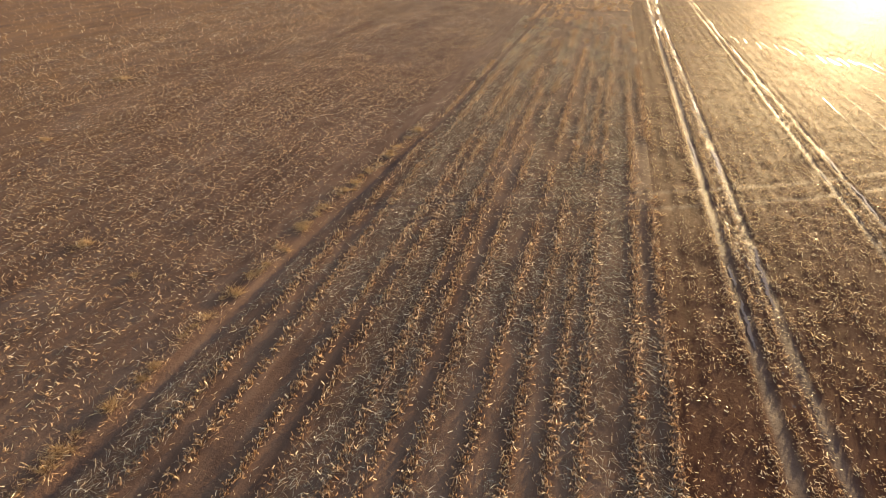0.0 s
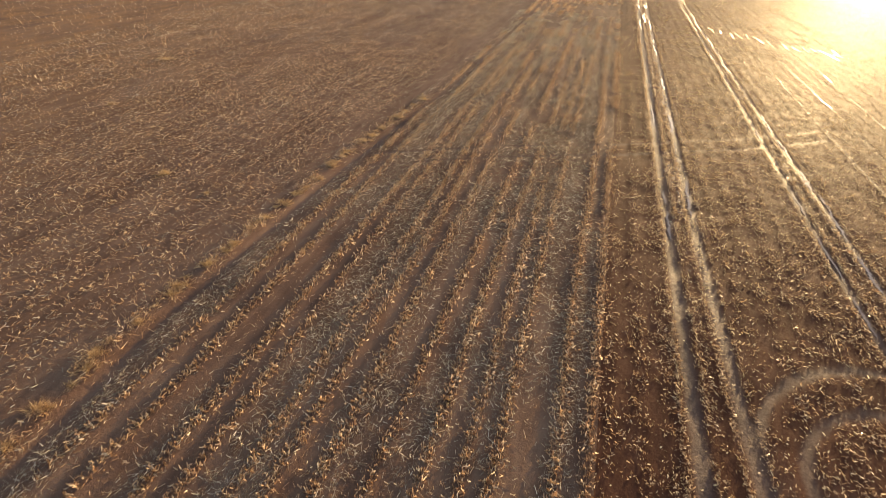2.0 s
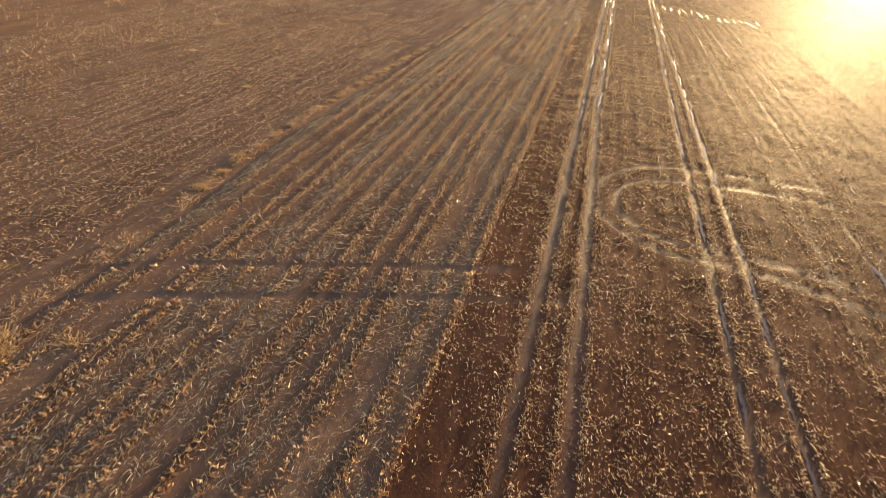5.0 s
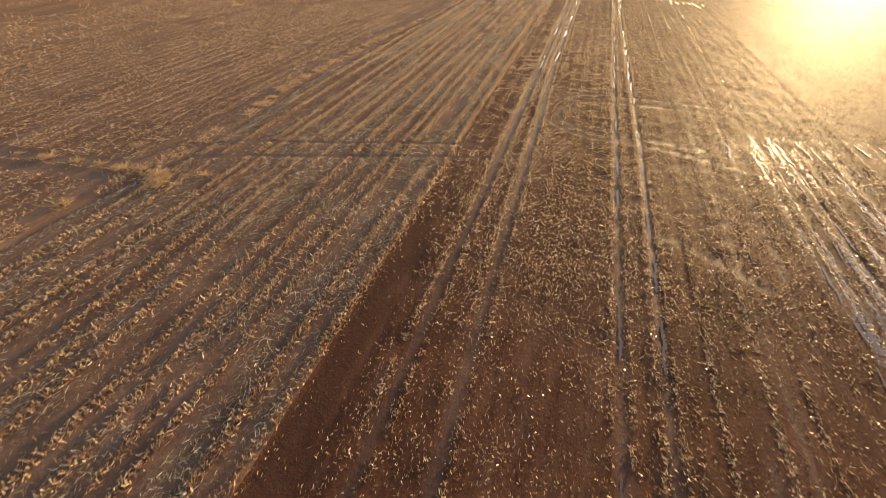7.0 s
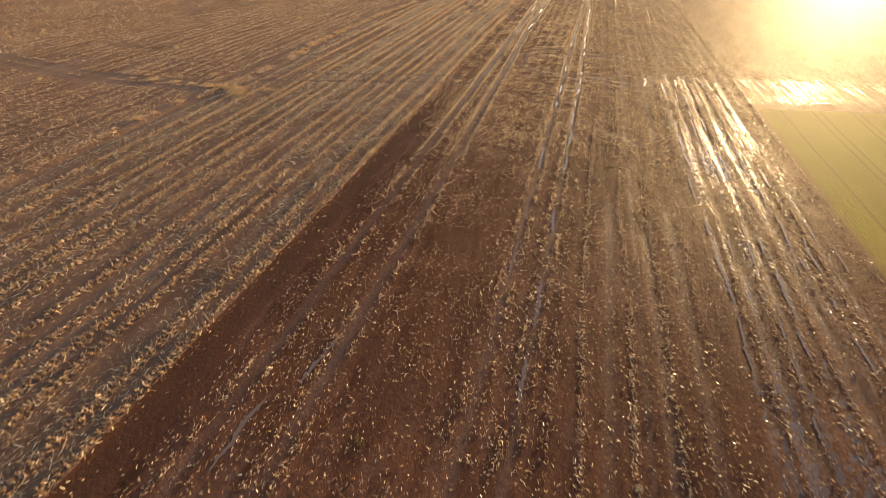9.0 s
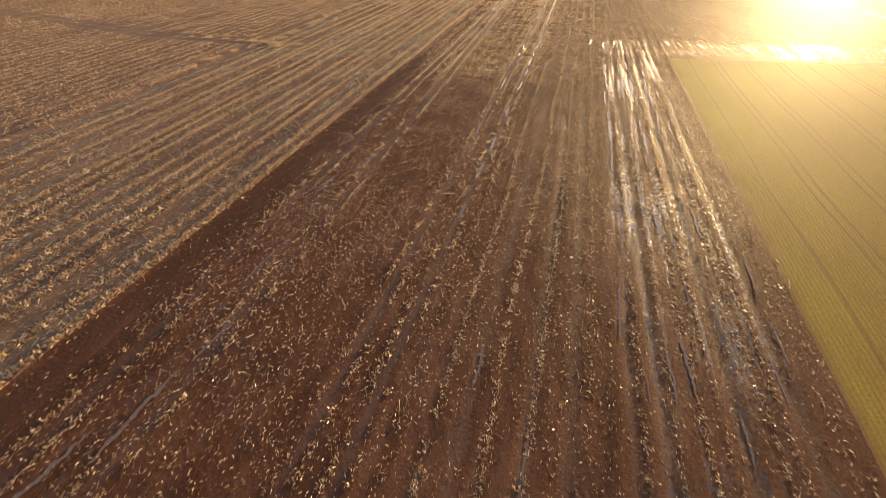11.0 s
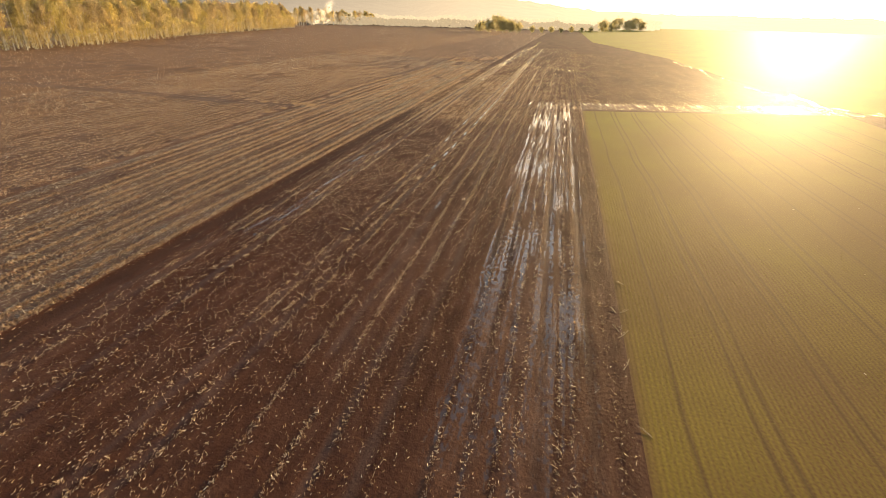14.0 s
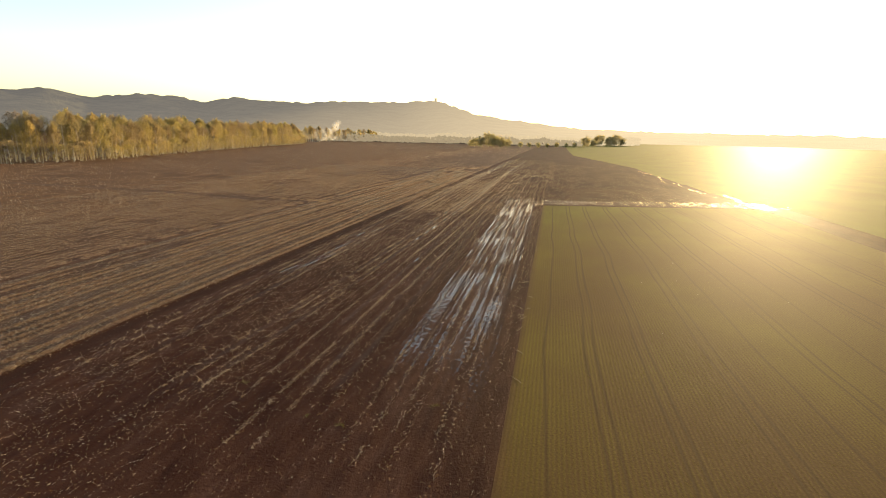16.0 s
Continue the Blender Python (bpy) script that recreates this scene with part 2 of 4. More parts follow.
M_WEED = straw_material("dry_weed", [(0.0, (0.25, 0.145, 0.072)), (0.6, (0.40, 0.26, 0.135)), (1.0, (0.56, 0.41, 0.24))], 0.4)
M_STALK = straw_material("pale_stalk", [(0.0, (0.42, 0.31, 0.18)), (1.0, (0.64, 0.52, 0.35))], 0.35, 0.5)
M_GREY_STRAW = straw_material("weathered_straw", [(0.0, (0.09, 0.070, 0.050)), (0.5, (0.22, 0.172, 0.120)), (0.8, (0.40, 0.325, 0.235)), (1.0, (0.78, 0.68, 0.54))], 0.3, 0.45, 0.45)
M_GREEN_WEED = straw_material("green_weed", [(0.0, (0.10, 0.085, 0.025)), (1.0, (0.20, 0.165, 0.05))], 0.45)
M_BLADE = straw_material("crop_blade", [(0.0, (0.15, 0.112, 0.024)), (0.7, (0.225, 0.17, 0.038)), (1.0, (0.28, 0.21, 0.05))], 0.45, 0.7, 0.2)
TREE_TINTS = [(0.0, (0.72, 0.66, 0.62)), (0.35, (0.95, 0.88, 0.80)), (0.65, (0.95, 0.97, 0.62)), (1.0, (1.15, 1.05, 0.70))]
M_LEAF = straw_material("autumn_leaf", [(0.0, (0.24, 0.195, 0.125)), (0.45, (0.38, 0.31, 0.19)), (0.85, (0.47, 0.40, 0.22)), (1.0, (0.56, 0.49, 0.25))], 0.62, 0.7, 0.15, TREE_TINTS)
M_LEAF_DULL = straw_material("dull_leaf", [(0.0, (0.24, 0.20, 0.14)), (0.6, (0.36, 0.295, 0.20)), (1.0, (0.45, 0.38, 0.25))], 0.62, 0.7, 0.15, TREE_TINTS)
M_LEAF_PLAIN = straw_material("olive_leaf", [(0.0, (0.28, 0.245, 0.12)), (0.6, (0.42, 0.365, 0.18)), (1.0, (0.52, 0.45, 0.22))], 0.7, 0.7, 0.15)


def plain_material(name, a, b, scale, rough, spec=0.4, bump=0.01, **more):
    mat, nt, out = node_mat(name)
    f = n_noise(nt, scale, 5, n_pos(nt))
    n_bsdf(nt, out, n_ramp(nt, f, [(0.35, a), (0.65, b)]), rough, spec, n_bump(nt, n_noise(nt, scale * 4, 4, n_pos(nt)), bump), **more)
    return mat


M_BARK = plain_material("bark", (0.30, 0.26, 0.20), (0.55, 0.50, 0.41), 3.0, 0.85)
M_PAINT = plain_material("machine_paint", (0.20, 0.03, 0.02), (0.26, 0.05, 0.03), 2.0, 0.4)
M_TYRE = plain_material("tyre_rubber", (0.02, 0.02, 0.02), (0.035, 0.033, 0.03), 6.0, 0.8)
M_CABIN = plain_material("cabin_glass", (0.05, 0.06, 0.06), (0.08, 0.09, 0.09), 1.0, 0.1, 0.6)
M_STEEL = plain_material("worn_steel", (0.25, 0.23, 0.2), (0.4, 0.36, 0.3), 5.0, 0.35, Metallic=0.8)


def water_material():
    mat, nt, out = node_mat("muddy_water")
    rip = n_noise(nt, 5, 3, n_pos(nt, (1, 0.5, 1)))
    n_bsdf(nt, out, (0.085, 0.056, 0.046), 0.12, 0.42, n_bump(nt, rip, 0.012, 0.35), IOR=1.33)
    return mat


M_WATER = water_material()


def haze_glow_material(name, a, b, glow):
    """Plain backdrop of wooded distance, kilometres off, with lit haze painted as emission."""
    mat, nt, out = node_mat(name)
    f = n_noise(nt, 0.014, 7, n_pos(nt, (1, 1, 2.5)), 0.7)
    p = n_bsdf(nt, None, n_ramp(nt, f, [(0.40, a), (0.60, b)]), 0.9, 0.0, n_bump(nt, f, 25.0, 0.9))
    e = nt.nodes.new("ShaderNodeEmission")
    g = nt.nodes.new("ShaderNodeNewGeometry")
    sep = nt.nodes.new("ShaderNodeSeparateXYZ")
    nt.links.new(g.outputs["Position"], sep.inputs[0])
    # painted haze: grey-blue in the west, gold and brighter towards the sun
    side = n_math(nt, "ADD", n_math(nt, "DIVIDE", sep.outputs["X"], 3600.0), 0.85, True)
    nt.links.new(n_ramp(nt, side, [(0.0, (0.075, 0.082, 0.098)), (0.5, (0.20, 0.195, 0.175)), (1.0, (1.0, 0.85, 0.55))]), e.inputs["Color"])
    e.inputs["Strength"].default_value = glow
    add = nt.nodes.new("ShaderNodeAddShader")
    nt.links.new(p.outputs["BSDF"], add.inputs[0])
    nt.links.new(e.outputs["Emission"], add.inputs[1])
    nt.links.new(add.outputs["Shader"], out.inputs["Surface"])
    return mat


# the last value is the strength of the emitted haze
M_HILL = haze_glow_material("haze_glow_hill", (0.018, 0.022, 0.022), (0.055, 0.052, 0.038), 0.32)
M_MID_WOOD = haze_glow_material("haze_glow_mid_wood", (0.07, 0.06, 0.03), (0.13, 0.10, 0.05), 0.17)
M_FAR_WOOD = haze_glow_material("haze_glow_wood", (0.07, 0.06, 0.03), (0.10, 0.08, 0.04), 0.30)

# ---- plan of the ground ----
STUBBLE_EDGE, CROP_X0, CROP_X1, CROP_Y1 = 0.0, 19.1, 49.6, -3.4
NEAR_ROWS = [-0.15, -0.9, -2.15, -2.75, -3.5, -4.35, -5.6, -6.35, -7.0, -8.1, -8.75, -10.0, -10.9]


def ditch_x(y):
    """The furrow that parts the two lots of stubble."""
    y = np.asarray(y, float)
    return -12.2 + np.interp(y, [-60, -22, -14, -9.5, -4, 3, 15, 27, 60], [0.0, 0.0, 0.05, 0.7, 0.8, 0.15, 0.45, 1.4, 2.0])


def path_y(x):
    """The trodden path that leaves the furrow."""
    return np.interp(np.asarray(x, float), [-120, -53, -34, -22, -17, -12], [-8.0, -9.4, -10.4, -12.0, -11.6, -11.0])


def headland(x):
    """How far north of its corner the crop's end lies: the headland runs slightly askew."""
    return 0.25 * (np.asarray(x, float) - 19.1)


def arc(cx, cy, r, a0, a1, n=22):
    return [(cx + r * math.cos(radians(a0 + (a1 - a0) * i / n)), cy + r * math.sin(radians(a0 + (a1 - a0) * i / n))) for i in range(n + 1)]


# wheel ruts: points, half width, depth
RUTS = [
    ([(1.9, -62), (2.1, -25), (2.2, 0), (2.2, 60), (2.6, 140)], 0.18, 0.030),
    ([(3.9, -62), (3.7, -22), (3.38, 0), (3.15, 12), (3.2, 60), (3.7, 140)], 0.18, 0.030),
    ([(6.7, -62), (7.2, -47), (7.4, -25), (7.5, 2), (7.5, 12), (7.75, 40), (8.2, 140)], 0.13, 0.024),
    ([(7.7, -62), (8.2, -47), (8.45, -25), (8.65, 0), (8.45, 20), (8.35, 60), (9.0, 140)], 0.13, 0.024),
    ([(11.3, -30), (11.4, 10), (11.5, 45)], 0.08, 0.014),
    ([(12.6, -14), (12.9, 2), (13.2, 45)], 0.08, 0.014),
    ([(14.2, 4), (14.6, 16), (15.4, 45)], 0.08, 0.014),
    ([(10.35, -52), (10.4, -33), (10.5, -18)], 0.15, 0.03),
    ([(11.75, -58), (11.8, -33), (11.7, -20)], 0.16, 0.03),
    ([(12.75, -58), (12.7, -33), (12.6, -18)], 0.16, 0.03),
    ([(15.5, 6.5), (11.9, 6.8), (9.6, 7.0)] + arc(7.35, 3.1, 3.9, 78, 272) + [(9.5, -1.0), (13.0, -2.3)], 0.15, 0.026),
    ([(13.0, 5.4), (9.5, 5.6)] + arc(7.05, 2.85, 2.72, 80, 275) + [(9.0, 0.0), (12.0, -0.7)], 0.15, 0.026),
    ([(-11, 15.4), (-5.8, 18.2), (0.2, 20.7), (6.5, 23.8), (11, 26.6)], 0.13, 0.010),
    ([(-11, 13.9), (-5.8, 16.8), (0.2, 19.3), (6.5, 22.4), (11, 25.2)], 0.13, 0.009),
    ([(-11.4, -9.2), (-9.1, -8.2), (-5.5, -7.0), (-0.6, -5.4), (3, -4.4)], 0.2, 0.016),
    ([(-11.2, -7.4), (-9.8, -6.7), (-5.5, -5.4), (-2.8, -4.5), (1.0, -3.4)], 0.2, 0.014),
    ([(8.6, -9.2), (10.2, -10.1), (12.0, -11.6)], 0.2, 0.015),
    ([(14.2, -58), (14.05, -36), (14.6, -30), (15.3, -24), (15.5, -12), (15.4, 2)], 0.10, 0.025),
    ([(15.0, -58), (14.7, -36), (14.5, -16), (14.5, 3)], 0.12, 0.03),
    ([(16.6, -60), (16.4, -36), (16.3, -10), (16.5, 3)], 0.13, 0.03),
    ([(18.0, -60), (17.8, -36), (17.6, -10), (17.8, 3)], 0.11, 0.025),
]


def rut_field(x, y):
    """Depth below the ground and packed share, from all ruts."""
    deep, packed, rim = np.zeros_like(x), np.zeros_like(x), np.zeros_like(x)
    for pts, half, d in RUTS:
        xs, ys = [p[0] for p in pts], [p[1] for p in pts]
        near = np.where((x > min(xs) - 1.2) & (x < max(xs) + 1.2) & (y > min(ys) - 1.2) & (y < max(ys) + 1.2))[0]
        if not len(near):
            continue
        px, py = x[near], y[near]
        best = np.full(len(near), 9.0)
        for (ax, ay), (bx, by) in zip(pts[:-1], pts[1:]):
            dx, dy = bx - ax, by - ay
            t = np.clip(((px - ax) * dx + (py - ay) * dy) / (dx * dx + dy * dy), 0, 1)
            best = np.minimum(best, np.hypot(px - ax - t * dx, py - ay - t * dy))
        best = best + 0.03 * vnoise(px, py, 0.7, 3)
        fill = (0.75 + 0.25 * vnoise(px, py, 5.0, 9)) * np.where(px < 13, np.clip((py + 24) / 20, 0.12, 1), np.clip((py + 60) / 16, 0, 1)) * (0.35 + 0.65 * np.clip(d / 0.03, 0, 1))
        inside = np.clip((half + 0.10 - best) / 0.14, 0, 1)
        deep[near] = np.maximum(deep[near], d * inside * fill)
        worn = np.maximum(fill, 0.42 * np.clip((py + 62) / 6, 0, 1) * (0.7 + 0.3 * vnoise(px, py, 4.0, 29)))
        worn = worn * np.where(px > 13.3, 0.3, 1.0)
        packed[near] = np.maximum(packed[near], np.clip((half + 0.03 - best) / 0.10, 0, 1) * worn)
        rim[near] = np.maximum(rim[near], 0.6 * d * np.exp(-((best - half - 0.17) / 0.09) ** 2))
    return deep, packed, rim


def wet_field(x, y):
    """Where water stands or lies just under the surface."""
    v = y - headland(np.clip(x, 13, 54))
    strip = 0.74 * np.clip((x - 13.1) / 0.9, 0, 1) * np.clip((18.8 - x) / 0.9, 0, 1) * np.clip((y + 62) / 7, 0, 1) * np.clip((4.2 - v) / 2, 0, 1) * (0.85 + 0.3 * vnoise(x, y, 3.0, 31))
    head = 0.50 * np.clip((x - 12.4) / 0.8, 0, 1) * np.clip((v + 2.9) / 0.8, 0, 1) * np.clip((4.4 - v) / 1.0, 0, 1) * np.clip((54 - x) / 3, 0, 1)
    far = 0.4 * np.exp(-((y - 56.5 + 0.8 * (x - 9.4)) / 2.0) ** 2) * np.clip((x - 9) / 1, 0, 1) * np.clip((20 - x) / 1, 0, 1)
    pool = 0.5 * np.exp(-(((x - 49.8) / 2.4) ** 2 + ((y - 9) / 8) ** 2))
    left = np.exp(-((x - 3.0) / 0.8) ** 2) * np.clip((y + 48) / 3, 0, 1) * np.clip((-27 - y) / 5, 0, 1) * 0.56
    tracks = (0.2 + 0.3 * np.clip((y - 4) / 12, 0, 1)) * (np.exp(-((x - 2.8) / 1.0) ** 2) + np.exp(-((x - 8.1) / 0.9) ** 2)) * np.clip((y + 10) / 8, 0, 1) * np.clip((150 - y) / 60, 0, 1)
    lines = np.zeros_like(x)
    for k, w in ((17, 0.10), (18, 0.07), (19, 0.08)):
        pts = RUTS[k][0]
        lines = np.maximum(lines, np.exp(-((x - np.interp(y, [p[1] for p in pts], [p[0] for p in pts])) / w) ** 2))
    lines *= 0.85 * np.clip((y + 46) / 8, 0, 1) * np.clip((2 - y) / 3, 0, 1) * (0.8 + 0.3 * vnoise(x, y, 1.6, 33))
    return np.clip(np.maximum.reduce([strip, head, far, pool, left, tracks, lines]), 0, 1)


def ground_z(x, y, full=False):
    shape = np.shape(x)
    x, y = np.ravel(np.asarray(x, float)), np.ravel(np.asarray(y, float))
    near = np.clip((170 - np.hypot(x, y)) / 60, 0, 1)
    z = near * (0.016 * vnoise(x, y, 1.3, 1) + 0.008 * vnoise(x, y, 0.42, 2)) * np.clip(1 - (x - 18.8) / 0.8, 0.2, 1)
    # stubble: low ridges under the rows, the furrow with its bank, the trodden path
    stub = np.clip((STUBBLE_EDGE - x) / 0.15, 0, 1) * near
    ridge = np.zeros_like(x)
    for r in NEAR_ROWS:
        ridge += np.exp(-((x - r) / 0.16) ** 2)
    z += stub * 0.014 * ridge * (x > -12)
    off = x - ditch_x(y)
    inn = near * (y > -62) * np.clip((44 - y) / 26, 0, 1)
    z += inn * (-0.10 * np.exp(-(off / 0.22) ** 2) + 0.035 * np.exp(-((off + 0.72) / 0.30) ** 2) * (0.8 + 0.4 * vnoise(x, y, 1.1, 8)))
    poff = y - path_y(x)
    onp = np.clip((-12 - x) / 1.0, 0, 1) * near
    z += onp * (-0.025 * np.exp(-((poff - 0.55) / 0.28) ** 2) - 0.022 * np.exp(-((poff + 0.55) / 0.28) ** 2))
    # tilled strip: fine clods, furrows in the soaked part
    tilled = (x > 0) & (x < CROP_X0)
    z += near * tilled * ((1 - 0.8 * np.clip(wet_field(x, y) * 1.5, 0, 1)) * 0.010 * vnoise(x, y, 0.24, 5) + 0.005 * np.sin(x * 2 * math.pi / 0.75 + 0.5 * vnoise(x, y, 4, 6)))
    wet = wet_field(x, y)
    z += near * tilled * wet * (0.006 * vnoise(x * 1.0, y * 0.25, 0.20, 11))
    z += near * (x > 0.05) * (x < 1.2) * -0.045 * np.clip((-3 - y) / 9, 0, 1)
    deep, packed, rim = rut_field(x, y)
    z += -deep + 0.6 * rim * (0.8 + 0.4 * vnoise(x, y, 0.4, 13))
    if not full:
        return z.reshape(shape)
    trod = np.maximum(np.exp(-(off / 0.22) ** 2) * inn, onp * np.maximum(np.exp(-((poff - 0.55) / 0.4) ** 2), np.exp(-((poff + 0.55) / 0.4) ** 2)))
    rut = np.clip(np.maximum(packed, 0.3 * trod), 0, 1)
    return z, rut, wet


def steps(*runs):
    """Coordinates from (start, stop, step) runs."""
    vals = []
    for a, b, s in runs:
        n = max(1, int(round((b - a) / s)))
        vals += [a + (b - a) * i / n for i in range(n)]
    return np.array(vals + [runs[-1][1]])


def field_edge_x(y):
    """The edge between the far bare field and the far crop."""
    return np.interp(y, [-4, 2, 15, 30, 71, 104, 160, 218, 230, 5000], [53.5, 51.5, 49.5, 49.0, 48.0, 48.0, 41.0, 33.0, 31.0, 60.0])


def fresh_share(y):
    """How much of the newly turned edge is bare: none along the north half."""
    return 0.12 + 0.88 * np.clip((-3 - y) / 9, 0, 1)


def build_ground():
    xs = steps((-4600, -600, 400), (-600, -140, 20), (-140, -46, 2.5), (-46, -13.6, 0.6), (-13.6, 0, 0.17), (0, 19.1, 0.13), (19.1, 49.6, 0.61),
               (49.6, 56, 0.5), (56, 140, 4), (140, 600, 25), (600, 4600, 400))
    ys = steps((-900, -120, 60), (-120, -64, 1.5), (-64, -13, 0.4), (-13, 30, 0.24), (30, 62, 0.5), (62, 150, 2), (150, 600, 12), (600, 4700, 200))
    gx, gy = np.meshgrid(xs, ys)
    fx = gx.ravel() + 0.10 * vnoise(gx.ravel(), gy.ravel(), 0.9, 17)
    fresh = np.clip(fx / 0.12, 0, 1) * np.clip((1.10 - fx) / 0.45, 0, 1) * fresh_share(gy.ravel())
    nx, ny = len(xs), len(ys)
    i = (np.arange(ny - 1)[:, None] * nx + np.arange(nx - 1)[None, :]).ravel()
    faces = np.stack([i, i + 1, i + nx + 1, i + nx], 1)
    cx, cy = gx.ravel()[faces].mean(1), gy.ravel()[faces].mean(1)
    idx = np.where(cx < STUBBLE_EDGE, 0, 1)
    idx[(cx > CROP_X0) & (cx < CROP_X1) & (cy < CROP_Y1)] = 2
    far = (cx > field_edge_x(cy)) & ((cy > CROP_Y1) | (cx > 54))
    idx[far] = 3
    idx[(cy > 640)] = 3
    # the crop's end runs askew: the rows of faces turn with it, and straighten out farther off
    ease = np.clip(1 - np.abs(gy - CROP_Y1) / 60, 0, 1)
    askew = headland(np.clip(gx, 19.1, 54)) * np.clip((90 - gx) / 30, 0, 1) * ease * ease * (3 - 2 * ease)
    gy = gy + askew
    z, rut, wet = ground_z(gx, gy, True)
    me = mesh_of("ground", np.stack([gx.ravel(), gy.ravel(), z], 1), faces, [M_STUBBLE_SOIL, M_TILLED_SOIL, M_CROP, M_FAR_CROP], idx, True)
    for name, values in (("rut", rut), ("wet", wet), ("fresh", fresh)):
        me.attributes.new(name, "FLOAT", "POINT").data.foreach_set("value", values.astype(np.float32))
    return tagged(new("ground", me), "dark brown farmland of stubble, tilled earth and green crop", "ground", kind="structure")


build_ground()


# ---- straw, stubble and crop ----
def blades(base, direction, width, bend, taper=0.35):
    """Thin curled leaves: two quads each. base, direction (n, 3); width, bend (n,)."""
    n = len(base)
    side = np.cross(direction, rng.normal(size=(n, 3)))
    side /= np.linalg.norm(side, axis=1, keepdims=True) + 1e-9
    up = np.cross(side, direction)
    up /= np.linalg.norm(up, axis=1, keepdims=True) + 1e-9
    up *= np.sign(up[:, 2:3] + 1e-9)
    w = width[:, None] * side * 0.5
    mid = base + direction * 0.5 + up * bend[:, None]
    tip = base + direction
    v = np.stack([base - w, base + w, mid - w, mid + w, tip - w * taper, tip + w * taper], 1).reshape(-1, 3)
    i = np.arange(n)[:, None] * 6
    f = np.concatenate([i + [0, 1, 3, 2], i + [2, 3, 5, 4]], 1).reshape(-1, 4)
    return v, f


def stalks(base, direction, radius):
    """Three-sided stems."""
    n = len(base)
    a = np.cross(direction, rng.normal(size=(n, 3)))
    a /= np.linalg.norm(a, axis=1, keepdims=True) + 1e-9
    b = np.cross(direction, a)
    b /= np.linalg.norm(b, axis=1, keepdims=True) + 1e-9
    ring = [np.cos(k * 2.0944) * a + np.sin(k * 2.0944) * b for k in range(3)]
    r = radius[:, None]
    v = np.stack([base + r * c for c in ring] + [base + direction + r * 0.8 * c for c in ring], 1).reshape(-1, 3)
    i = np.arange(n)[:, None] * 6
    f = np.concatenate([i + [0, 1, 4, 3], i + [1, 2, 5, 4], i + [2, 0, 3, 5]], 1).reshape(-1, 4)
    return v, f


def chips(base, direction, width):
    """Flat bits of straw: one quad each."""
    n = len(base)
    side = np.cross(direction, rng.normal(size=(n, 3)))
    side /= np.linalg.norm(side, axis=1, keepdims=True) + 1e-9
    w = width[:, None] * side * 0.5
    tip = base + direction
    v = np.stack([base - w, base + w, tip + w * 0.7, tip - w * 0.7], 1).reshape(-1, 3)
    return v, np.arange(4 * n).reshape(-1, 4)


def joined(*sets):
    vs, fs, at = [], [], 0
    for v, f in sets:
        vs.append(v)
        fs.append(f + at)
        at += len(v)
    return np.concatenate(vs), np.concatenate(fs)


def ways(n, lo, hi, tilt_lo, tilt_hi, heading=None):
    """Random directions: length lo..hi, tilt above the ground in degrees; heading: mean and spread in degrees."""
    az = rng.uniform(0, 2 * math.pi, n) if heading is None else np.radians(rng.normal(heading[0], heading[1], n)) + math.pi * rng.integers(0, 2, n)
    el = np.radians(rng.uniform(tilt_lo, tilt_hi, n))
    ln = rng.uniform(lo, hi, n)
    return np.stack([np.cos(az) * np.cos(el), np.sin(az) * np.cos(el), np.sin(el)], 1) * ln[:, None]


def on_ground(x, y, lift=0.0):
    return np.stack([x, y, ground_z(x, y) + lift], 1)


def stuff(name, sets, mat, label, category):
    v, f = joined(*sets)
    return tagged(new(name, mesh_of(name, v, f, [mat])), label, category, kind="stuff")


def free_of_tracks(x, y, keep=0.12):
    deep, packed, _ = rut_field(x, y)
    off = np.abs(x - ditch_x(y))
    poff = np.abs(np.abs(y - path_y(x)) - 0.55)
    bare = (packed > 0.3) | (off < 0.15) | ((x < -12) & (poff < 0.45))
    return ~bare | (rng.random(len(x)) < 0.4 * keep)


def row_points(rows, y0, y1, per_m, spread, seed, gap=0.0):
    n = int((y1 - y0) * per_m)
    xs, ys = [], []
    for k, r in enumerate(rows):
        y = y0 + (y1 - y0) * rng.random(n) ** 1.3
        y = np.where(rng.random(n) < 0.7, np.round(y / 0.19) * 0.19 + rng.normal(0, 0.025, n), y)
        x = r + rng.normal(0, spread, n) * (1 + np.clip(y, 0, 80) / 45) + 0.12 * vnoise(np.full(n, k * 7.3), y, 9.0, seed)
        dense = 0.5 + 0.5 * vnoise(np.full(n, k * 3.1), y, 2.3, seed + 1) + 0.35 * vnoise(x, y, 11.0, seed + 2)
        ok = dense > gap + 0.6 * np.clip((y - 15) / 85, 0, 1) + rng.uniform(-0.25, 0.25, n)
        xs.append(x[ok])
        ys.append(y[ok])
    x, y = np.concatenate(xs), np.concatenate(ys)
    ok = free_of_tracks(x, y)
    return x[ok], y[ok]


# standing rows beside the strip: short upright stubs with shreds of leaf round them
x, y = row_points(NEAR_ROWS, -63, 84, 24, 0.06, 20, 0.22)
s1 = stalks(on_ground(x, y, -0.02), ways(len(x), 0.08, 0.17, 55, 90), rng.uniform(0.009, 0.013, len(x)))
x, y = row_points(NEAR_ROWS, -63, 84, 40, 0.08, 20, 0.32)
s2 = blades(on_ground(x, y, 0.02), ways(len(x), 0.05, 0.13, 10, 70), rng.uniform(0.016, 0.034, len(x)), rng.uniform(0.0, 0.035, len(x)))
x, y = row_points(NEAR_ROWS, -63, 84, 72, 0.10, 20, 0.30)
